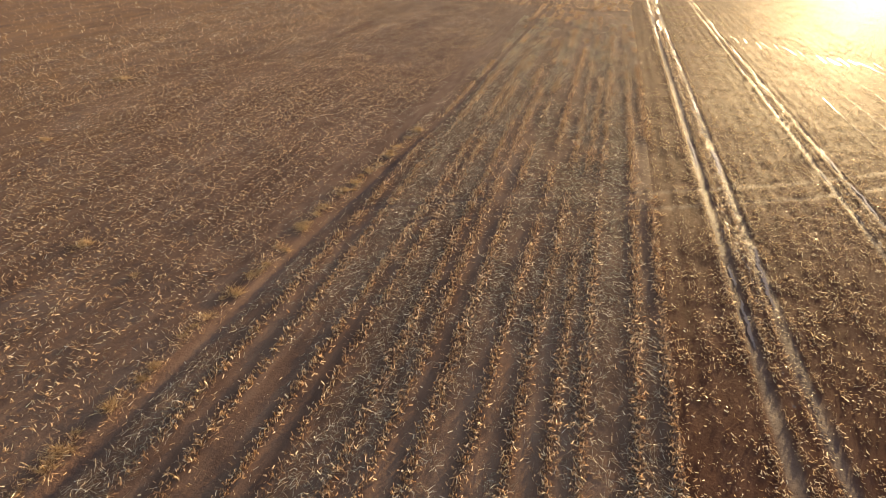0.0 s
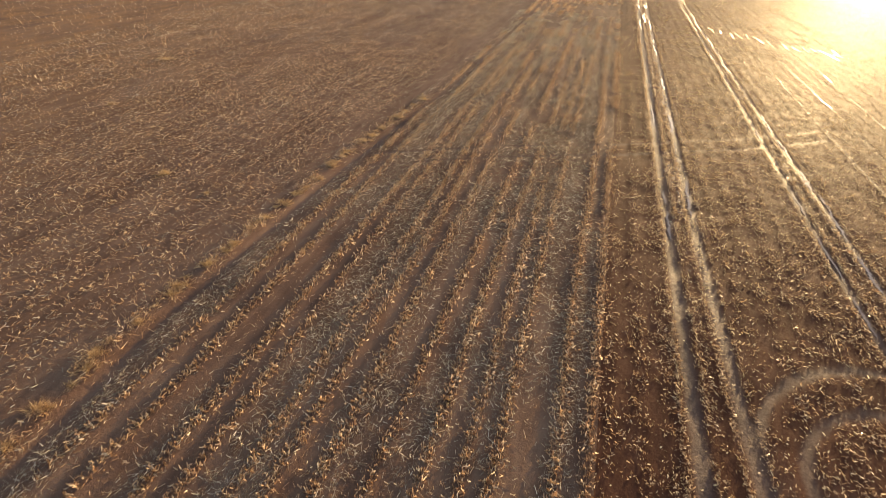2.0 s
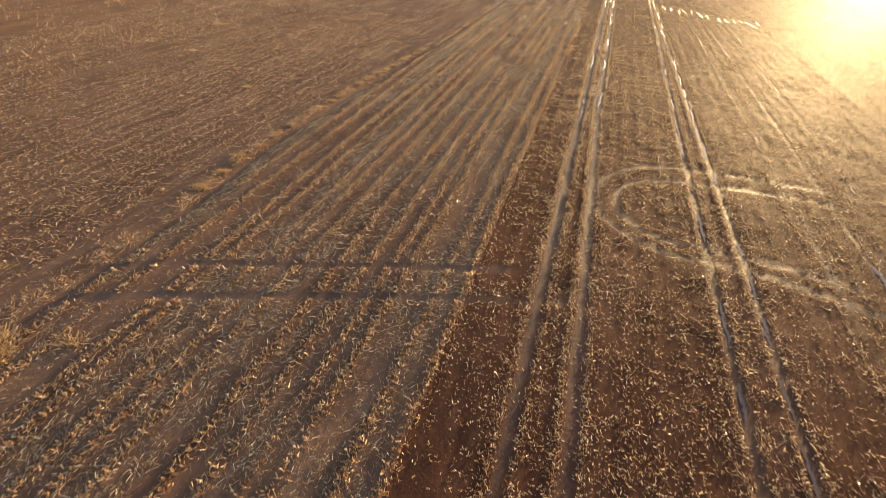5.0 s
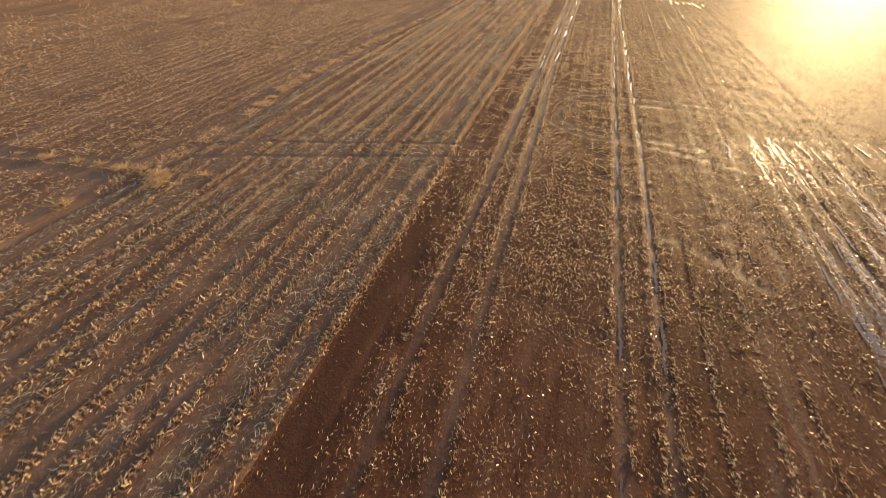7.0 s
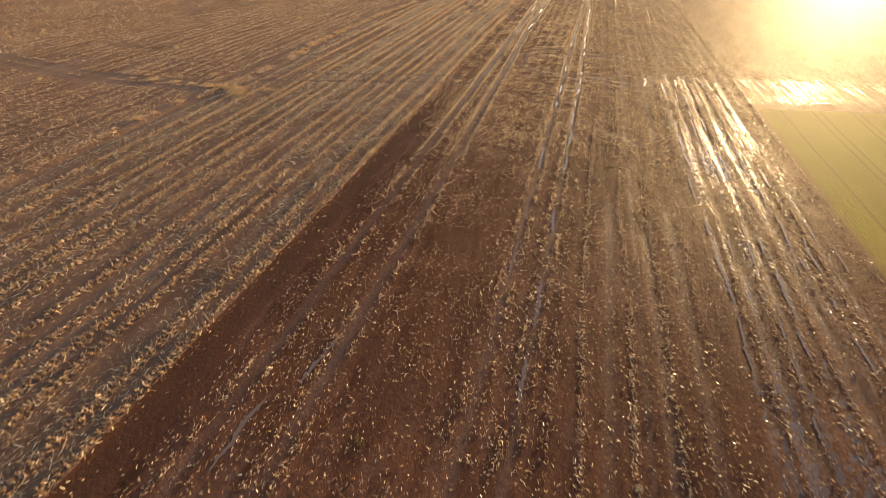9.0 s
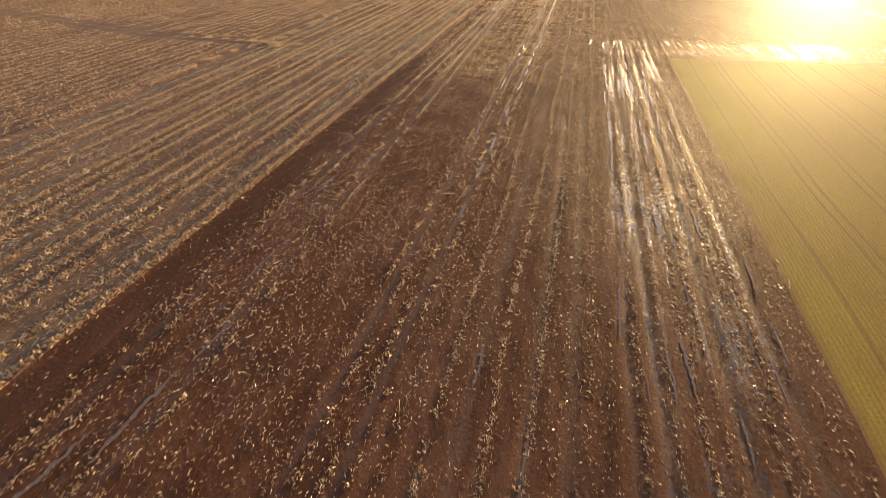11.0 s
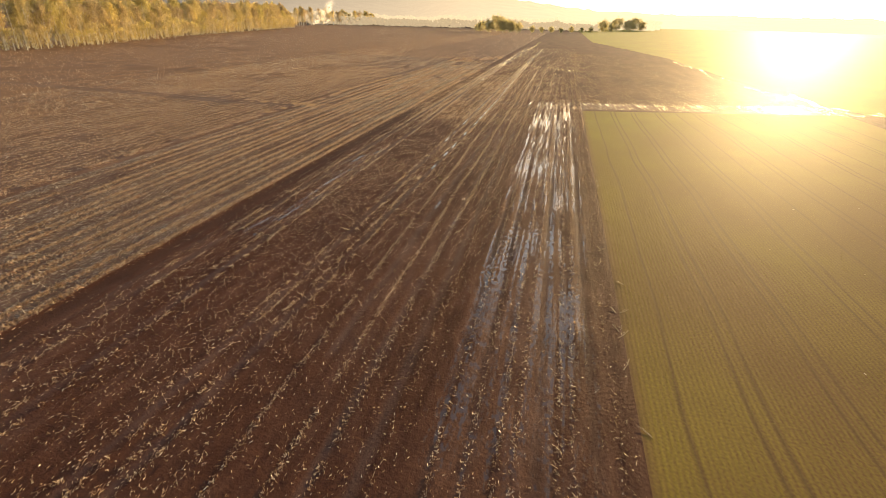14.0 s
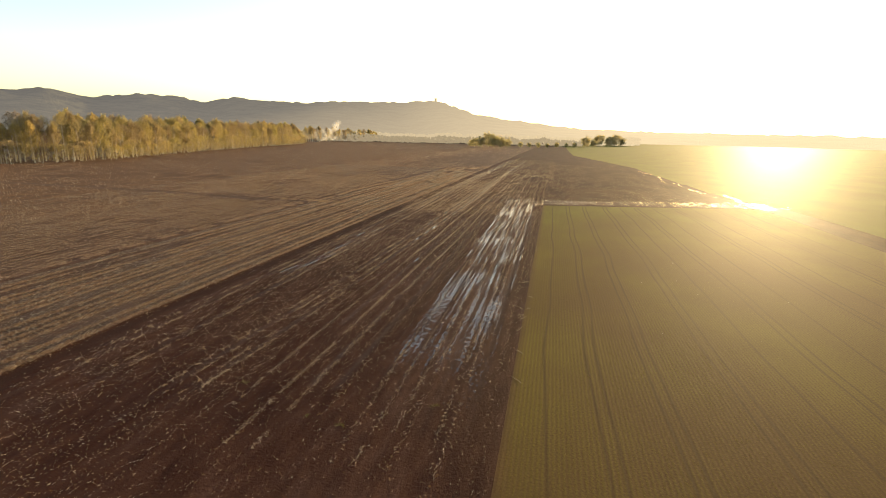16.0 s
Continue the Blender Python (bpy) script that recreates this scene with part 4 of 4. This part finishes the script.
def place_leaves():
    """Blown maize leaves, pale and curled, a hand long."""
    r = np.random.default_rng(31)
    t = np.linspace(0, 1, 7)
    half = 0.035 * np.sin(np.pi * np.clip(t * 0.92 + 0.06, 0, 1))
    bow = 0.06 * np.sin(np.pi * t)
    v = np.concatenate([np.stack([-half, t * 0.2 - 0.1, bow + 0.02], 1), np.stack([half * 0, t * 0.2 - 0.1, bow], 1), np.stack([half, t * 0.2 - 0.1, bow + 0.02], 1)])
    i = np.arange(6)[:, None]
    f = np.concatenate([i + [0, 1, 8, 7], i + [7, 8, 15, 14]])
    first = tagged(new("dry_leaf", mesh_of("dry_leaf", v, f, [M_STALK])), "pale curled dry leaf lying in the young crop", "leaf", "pale leaves")
    spots = [(29.7, -33.8), (33.6, -32.4), (28.7, -37.7), (28.8, -39.0), (29.4, -41.8), (26.4, -40.1), (36.4, -41.2), (34.4, -41.9), (25.9, -49.1), (30.4, -48.8)]
    for i, (x, y) in enumerate(spots):
        s = r.uniform(0.4, 0.7)
        m = Matrix.LocRotScale((x, y, float(ground_z(np.array([x]), np.array([y]))[0]) + 0.01), Euler((r.normal(0, 0.2), 0, r.uniform(0, 6))), (s, s, s))
        if i:
            copy_thing(first, m)
        else:
            first.matrix_basis = m


place_leaves()


# ---- trees ----
def limb_mesh(segments, sides=5):
    """Tapered limbs from (start, end, r0, r1) lists, joined in one mesh."""
    bm = bmesh.new()
    for a, b, r0, r1 in segments:
        a, b = Vector(a), Vector(b)
        q = (b - a).to_track_quat("Z", "Y")
        lo = [bm.verts.new(a + q @ Vector((r0 * math.cos(t), r0 * math.sin(t), 0))) for t in [2 * math.pi * j / sides for j in range(sides)]]
        hi = [bm.verts.new(b + q @ Vector((r1 * math.cos(t), r1 * math.sin(t), 0))) for t in [2 * math.pi * j / sides for j in range(sides)]]
        for j in range(sides):
            bm.faces.new((lo[j], lo[(j + 1) % sides], hi[(j + 1) % sides], hi[j]))
    return bm


def tube_mesh(path, sides):
    """One tapered tube through (point, radius) pairs."""
    bm = bmesh.new()
    rings = [[bm.verts.new(Vector(p) + Vector((r * math.cos(t), r * math.sin(t), 0))) for t in [2 * math.pi * j / sides for j in range(sides)]] for p, r in path]
    for a, b in zip(rings[:-1], rings[1:]):
        for j in range(sides):
            bm.faces.new((a[j], a[(j + 1) % sides], b[(j + 1) % sides], b[j]))
    bm.faces.new(rings[-1])
    return bm


def tree(name, height, radius, leaves, low, seed, mat, label, narrow=1.0, leaf=1.0, dome=False):
    """Trunk and rising limbs, with small leaf clumps round the limbs and gaps between."""
    r = np.random.default_rng(seed)
    root = new(name)
    bend = r.normal(0, 0.25, 2)
    axis = lambda t: np.array([bend[0] * t * t, bend[1] * t * t, height * t])  # noqa: E731
    seg = [(axis(i / 6), axis((i + 1) / 6), 0.017 * height * (1 - 0.14 * i), 0.017 * height * (1 - 0.14 * (i + 1))) for i in range(6)]
    part("trunk", tube_mesh([(q[0], q[2]) for q in seg] + [(seg[-1][1], seg[-1][3])], 7), M_BARK, root)
    ends, segs = [], []
    for i in range(15):
        t = low + (0.92 - low) * (i + r.random()) / 15
        a = r.uniform(0, 2 * math.pi)
        reach = radius * (0.55 + 0.45 * math.sin(math.pi * min(1, (t - low) / (1 - low) * 0.9 + 0.12))) * r.uniform(0.7, 1.1)
        rise = min(reach * r.uniform(1.0, 2.0) * narrow, height * r.uniform(0.93, 1.0) - height * t)
        p0 = axis(t)
        p1 = p0 + [math.cos(a) * reach * 0.6, math.sin(a) * reach * 0.6, rise * 0.5]
        p2 = p0 + [math.cos(a) * reach, math.sin(a) * reach, rise]
        segs += [(p0, p1, 0.006 * height * (1.1 - t), 0.003 * height * (1.1 - t)), (p1, p2, 0.003 * height * (1.1 - t), 0.012)]
        ends += [p1, p2, (p1 + p2) / 2]
    part("branching", limb_mesh(segs, 4), M_BARK, root)
    ends = np.array(ends + [axis(0.97), axis(0.92), axis(0.86)])
    pick = ends[r.integers(0, len(ends), leaves)]
    c = pick + r.normal(0, 1, (leaves, 3)) * np.array([0.26 * radius, 0.26 * radius, 0.05 * height])
    if dome:
        # clumps on a dome, denser to the outside
        k = 34
        d = r.normal(size=(k, 3))
        d /= np.linalg.norm(d, axis=1, keepdims=True)
        knots = d * r.uniform(0.55, 1.0, (k, 1)) * [radius, radius, 0.40 * height] * r.uniform(0.85, 1.15, (k, 1)) + [0, 0, 0.52 * height]
        c = knots[r.integers(0, k, leaves)] + r.normal(0, 1, (leaves, 3)) * [0.20 * radius, 0.20 * radius, 0.07 * height]
    else:
        # the crown closes to a few spires
        slim = np.clip((1.08 - c[:, 2] / height) / 0.24, 0.15, 1) ** 0.6
        c[:, :2] *= slim[:, None]
    c[:, 2] = np.where(c[:, 2] < height * 0.03, height * r.uniform(0.03, 0.2, leaves), c[:, 2])
    size = r.uniform(0.13, 0.30, leaves) * height / 15 * leaf
    u = r.normal(size=(leaves, 3))
    u /= np.linalg.norm(u, axis=1, keepdims=True)
    w = np.cross(u, r.normal(size=(leaves, 3)))
    w /= np.linalg.norm(w, axis=1, keepdims=True)
    nrm = np.cross(u, w)
    u, w = u * size[:, None], w * size[:, None] * 0.75
    v = np.stack([c - u, c + u, c + w * 1.6 + nrm * size[:, None] * 0.3], 1).reshape(-1, 3)
    mesh_part("crown", mesh_of("crown", v, np.arange(leaves * 3).reshape(-1, 3), [mat]), root)
    return tagged(root, label, "tree")


def wood_edge(s):
    """The field side of the wood, by metres along it."""
    pts = [(-124, -6), (-119, 22), (-113.5, 37), (-116, 52), (-134, 99), (-158, 172), (-197, 308), (-205, 336)]
    acc = [0.0]
    for a, b in zip(pts[:-1], pts[1:]):
        acc.append(acc[-1] + math.dist(a, b))
    return float(np.interp(s, acc, [p[0] for p in pts])), float(np.interp(s, acc, [p[1] for p in pts])), acc[-1]


def plant_wood():
    r = np.random.default_rng(77)
    label = "slender ochre autumn poplar at the field's edge"
    kinds = [tree("poplar", 15, 2.9, 2000, 0.05, 101, M_LEAF, label, 1.5, 1.0), tree("poplar", 15, 2.6, 1900, 0.06, 102, M_LEAF, label, 1.6, 1.0), tree("poplar", 15, 3.0, 1600, 0.06, 103, M_LEAF_DULL, "dull brown half-bare poplar at the field's edge", 1.4, 0.85),
             tree("poplar", 15, 2.3, 1500, 0.08, 104, M_LEAF, label, 1.7, 1.0), tree("poplar", 15, 2.7, 1200, 0.05, 105, M_LEAF_DULL, "dull brown half-bare poplar at the field's edge", 1.5, 0.85)]
    shrub = tree("shrub", 4.5, 2.2, 320, 0.06, 106, M_LEAF, "low yellowing shrub under the poplars", 0.7, 2.2)
    spots = []
    total = wood_edge(0)[2]
    for back, gap, low in ((0, 3.3, 0.80), (4.0, 3.3, 0.98), (9, 3.8, 1.03)):
        s = r.uniform(0, 2)
        while s < total:
            x, y, _ = wood_edge(s)
            spots.append((x - back * 0.92 + r.normal(0, 0.9), y + back * 0.38 + r.normal(0, 0.9), float(np.interp(s, [0, 120, 260, 600], [12.4, 13.6, 15.6, 18.5])) * low * r.uniform(0.84, 1.06) / 15))
            s += gap * r.uniform(0.6, 1.4) * (1 + s / 500)
    # a second wood farther off, half lost in the haze
    for i in range(44):
        t = r.random()
        a, d = radians(-28.8 + 8.4 * t), 540 + 260 * t + r.uniform(0, 40)
        spots.append((20 + d * math.sin(a), -73 + d * math.cos(a), (16.5 - 1.5 * t) * r.uniform(0.8, 1.15) / 15))
    for i, (x, y, s) in enumerate(spots):
        m = Matrix.LocRotScale((x, y, -0.1), Euler((0, 0, r.uniform(0, 6.28))), (s, s, s))
        k = int(r.choice(5, p=[0.3, 0.25, 0.18, 0.15, 0.12])) if i >= 5 else i
        ob = kinds[k] if i < 5 else copy_thing(kinds[k], m)
        ob.matrix_basis = m
        ob["group"] = "poplars along the field"
    s, n = 1.0, 0
    while s < total:
        x, y, _ = wood_edge(s)
        k = r.uniform(0.6, 1.5) * (1 + s / 900)
        m = Matrix.LocRotScale((x + 2.4 + r.normal(0, 0.8), y + r.normal(0, 0.8), -0.45), Euler((0, 0, r.uniform(0, 6.28))), (k, k, k))
        ob = copy_thing(shrub, m) if n else shrub
        ob.matrix_basis = m
        ob["group"] = "shrubs under the poplars"
        n += 1
        s += r.uniform(1.2, 3.4)


plant_wood()


def plant_far_trees():
    r = np.random.default_rng(88)
    label = "round olive tree in the middle of the plain"
    kinds = [tree("broad_tree", 14, 5.6, 2600, 0.10, 201, M_LEAF_PLAIN, label, 0.6, 1.9, True), tree("broad_tree", 14, 4.8, 2200, 0.08, 202, M_LEAF_PLAIN, "round yellowing tree in the middle of the plain", 0.7, 1.9, True)]
    spots = [(-58, 415, 0.72), (-50, 400, 0.85), (-43, 408, 1.12), (-37, 396, 1.0), (-31, 406, 0.85), (-25, 420, 0.72), (-64, 430, 0.55), (58, 560, 1.1), (84, 690, 1.35), (101, 720, 1.2), (112, 740, 1.45), (124, 760, 1.2), (72, 640, 0.8), (-14, 440, 0.5), (-6, 450, 0.42), (3, 462, 0.48), (12, 470, 0.40), (22, 490, 0.52), (33, 505, 0.44), (43, 520, 0.5)]
    for i, (x, y, s) in enumerate(spots):
        m = Matrix.LocRotScale((x, y, -0.3), Euler((0, 0, r.uniform(0, 6.28))), (s, s, s))
        ob = kinds[i] if i < 2 else copy_thing(kinds[i % 2], m)
        ob.matrix_basis = m
        ob["group"] = "trees on the plain"


plant_far_trees()


# ---- distance ----
EYE = (19.5, -72.9, 8.9)


def hills():
    """A wooded ridge that ends in a rounded shoulder, then low land."""
    az = [-100, -75, -58, -53.4, -50.9, -47.6, -46.9, -43.5, -40.7, -38.5, -35.5, -33.4, -28.3, -24.1, -17.8, -13.7, -11.5, -8.9, -3.2, 1.2, 7.1, 29, 60, 100]
    el = [2.6, 3.0, 3.0, 3.18, 3.50, 2.76, 3.10, 3.40, 3.40, 2.90, 3.55, 3.32, 3.30, 3.62, 3.70, 3.95, 3.38, 2.51, 1.81, 1.28, 1.0, 0.8, 0.7, 0.7]
    a = np.arange(-100, 100.01, 0.125)
    crest = np.interp(a, az, el)
    crest = np.convolve(np.pad(crest, 4, "edge"), np.ones(9) / 9, "valid")
    dist = 2700 + 250 * vnoise(a, a * 0, 9, 3)
    rows = []
    for k, (f, h) in enumerate(((-0.34, 0.0), (-0.26, 0.28), (-0.18, 0.52), (-0.10, 0.74), (-0.05, 0.90), (0.0, 1.0), (0.10, 0.8), (0.3, 0.0))):
        d = dist * (1 + f)
        z = h * (EYE[2] + dist * np.tan(np.radians(crest))) * (1 + (0.10 * vnoise(a, a * 0 + k, 2.2, 4 + k) if k not in (0, 5) else 0)) + (4.5 * vnoise(a, a * 0, 0.5, 21) + 9 * np.clip(vnoise(a, a * 0, 0.33, 22), 0, 1) * (np.abs(a + 44.8) < 2.6) if k == 5 else 0)
        rows.append(np.stack([EYE[0] + d * np.sin(np.radians(a)), EYE[1] + d * np.cos(np.radians(a)), np.where(h == 0, -2.0, z)], 1))
    v = np.concatenate(rows)
    n = len(a)
    i = (np.arange(len(rows) - 1)[:, None] * n + np.arange(n - 1)[None, :]).ravel()
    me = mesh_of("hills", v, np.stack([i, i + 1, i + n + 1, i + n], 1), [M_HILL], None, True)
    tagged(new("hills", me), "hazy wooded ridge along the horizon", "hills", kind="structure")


hills()


def far_woods():
    """Bands of woodland at the end of the plain, crown by crown."""
    global rng
    r = np.random.default_rng(55)
    n = 7500
    a = np.radians(r.uniform(-40, 9, n))
    d = r.uniform(880, 1250, n)
    d = np.where(r.random(n) < 0.5, d, d + 500)
    near = r.random(n) < 0.22
    a = np.where(near, np.radians(r.uniform(-27, 3, n)), a)
    d = np.where(near, r.uniform(690, 800, n), d)
    top = np.where(near, 0.62, 1.0) * np.interp(np.degrees(a), [-40, -5, 8, 45], [1.0, 1.0, 0.95, 0.95]) * (14 + 3 * vnoise(np.degrees(a), a * 0, 1.3, 5))
    c = np.stack([EYE[0] + d * np.sin(a), EYE[1] + d * np.cos(a), r.random(n) * top], 1)
    size = r.uniform(2.5, 5.5, n) * np.where(near, 0.6, 1.0)
    u = r.normal(size=(n, 3)); u /= np.linalg.norm(u, axis=1, keepdims=True)
    w = np.cross(u, r.normal(size=(n, 3))); w /= np.linalg.norm(w, axis=1, keepdims=True)
    q = np.cross(u, w)
    s = size[:, None]
    corners = [u * s, w * s, q * s, -u * s, -w * s, -q * s]
    v = np.stack([c + k * np.array([1, 1, 0.8]) for k in corners], 1).reshape(-1, 3)
    v[:, 2] = np.maximum(v[:, 2], -0.5)
    i = np.arange(n)[:, None] * 6
    f = np.concatenate([i + t for t in ([0, 1, 2], [1, 3, 2], [3, 4, 2], [4, 0, 2], [1, 0, 5], [3, 1, 5], [4, 3, 5], [0, 4, 5])], 1).reshape(-1, 3)
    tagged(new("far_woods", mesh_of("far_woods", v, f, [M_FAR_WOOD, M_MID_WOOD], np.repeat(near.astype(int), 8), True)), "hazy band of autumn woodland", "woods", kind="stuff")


far_woods()


def box(bm, x0, x1, y0, y1, z0, z1, bevel=0.0):
    m = bmesh.ops.create_cube(bm, size=1.0)["verts"]
    for v in m:
        v.co = Vector(((x0 + x1) / 2 + v.co.x * (x1 - x0), (y0 + y1) / 2 + v.co.y * (y1 - y0), (z0 + z1) / 2 + v.co.z * (z1 - z0)))
    if bevel:
        bmesh.ops.bevel(bm, geom=[e for e in bm.edges if e.verts[0] in m], offset=bevel, segments=2, affect="EDGES")


def hill_tower():
    root = new("hill_tower")
    a, d = radians(-13.7), 2690
    bm = bmesh.new()
    box(bm, -5, 5, -5, 5, -12, 16)
    box(bm, -6, 6, -6, 6, 13, 15)
    for k in range(-2, 3):
        box(bm, k * 2.4 - 0.7, k * 2.4 + 0.7, -6, 6, 16, 18)
    # both tower parts share the ridge's emitted haze
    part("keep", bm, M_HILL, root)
    bm = bmesh.new()
    box(bm, -22, -5, -6, 6, -12, 3)
    box(bm, 5, 16, -5, 5, -12, 1)
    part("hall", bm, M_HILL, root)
    root.location = (EYE[0] + d * math.sin(a), EYE[1] + d * math.cos(a), EYE[2] + d * math.tan(radians(3.86)))
    tagged(root, "small square tower on the hazy hilltop", "tower")


hill_tower()


def wheel(name, r, w, x, y, parent):
    bm = bmesh.new()
    bmesh.ops.create_cone(bm, cap_ends=True, segments=20, radius1=r, radius2=r, depth=w, matrix=Matrix.Rotation(radians(90), 4, "Y"))
    bmesh.ops.bevel(bm, geom=[e for e in bm.edges if len(e.link_faces) == 2 and any(len(f.verts) > 4 for f in e.link_faces)], offset=w * 0.2, segments=2, affect="EDGES")
    ob = part(name, bm, M_TYRE, parent)
    ob.location = (x, y, r)
    bm = bmesh.new()
    bmesh.ops.create_cone(bm, cap_ends=True, segments=16, radius1=r * 0.5, radius2=r * 0.5, depth=w * 1.04, matrix=Matrix.Rotation(radians(90), 4, "Y"))
    part("rim", bm, M_STEEL, ob)
    return ob


def tractor():
    root = new("tractor")
    bm = bmesh.new()
    box(bm, -0.45, 0.45, 0.2, 2.3, 0.9, 1.75, 0.1)
    box(bm, -0.35, 0.35, -1.3, 2.2, 0.6, 0.95, 0.05)
    part("bonnet", bm, M_PAINT, root)
    bm = bmesh.new()
    box(bm, -0.75, 0.75, -1.35, 0.2, 1.0, 2.55, 0.12)
    part("cabin", bm, M_CABIN, root)
    bm = bmesh.new()
    box(bm, -0.85, 0.85, -1.5, 0.3, 2.55, 2.72, 0.06)
    part("roof", bm, M_PAINT, root)
    bm = bmesh.new()
    bmesh.ops.create_cone(bm, cap_ends=True, segments=10, radius1=0.06, radius2=0.06, depth=1.2, matrix=Matrix.Translation((0.35, 1.2, 2.2)))
    part("exhaust", bm, M_STEEL, root)
    for sx in (-1, 1):
        wheel("rear_wheel", 0.85, 0.5, sx * 0.95, -0.8, root)
        wheel("front_wheel", 0.6, 0.38, sx * 0.85, 1.6, root)
    bm = bmesh.new()
    box(bm, -1.5, 1.5, -3.0, -1.7, 0.35, 0.75, 0.05)
    part("harrow", bm, M_STEEL, root)
    root.matrix_basis = pose(-247, 447, 0, 0, 0, 60)
    tagged(root, "small red tractor with a harrow on the plain", "tractor")


tractor()


def smoke_material():
    mat, nt, out = node_mat("thin_smoke")
    d = nt.nodes.new("ShaderNodeBsdfTranslucent")
    d.inputs["Color"].default_value = (0.95, 0.94, 0.92, 1)
    t = nt.nodes.new("ShaderNodeBsdfTransparent")
    mx = nt.nodes.new("ShaderNodeMixShader")
    mx.inputs[0].default_value = 0.055
    nt.links.new(t.outputs["BSDF"], mx.inputs[1])
    nt.links.new(d.outputs["BSDF"], mx.inputs[2])
    nt.links.new(mx.outputs["Shader"], out.inputs["Surface"])
    return mat


def smoke():
    """Two low jets that join into a drifting plume of soft lumps."""
    r = np.random.default_rng(66)
    mat = smoke_material()
    bm = bmesh.new()

    def puff(c, s):
        v = bmesh.ops.create_icosphere(bm, subdivisions=1, radius=s, matrix=Matrix.Translation(c))["verts"]
        for q in v:
            q.co += Vector(r.normal(0, s * 0.16, 3))
    for jet in (0, 1):
        for i in range(15):
            t = i / 14
            puff(Vector((jet * 9 + 8 * t + r.normal(0, 0.4), jet * 5 + r.normal(0, 0.8), 0.5 + 5.5 * t + r.normal(0, 0.2))), 0.5 + 1.0 * t)
    for i in range(16):
        t = r.random()
        puff(Vector((7 + 14 * t + r.normal(0, 3.0), r.normal(0, 3), 5 + 16 * t + r.normal(0, 2.5))), r.uniform(2.0, 3.6))
    for face in bm.faces:
        face.smooth = True
    ob = part("smoke_plume", bm, mat)
    ob.location = (-240, 443, 0)
    tagged(ob, "thin white smoke rising from the field", "smoke")


smoke()
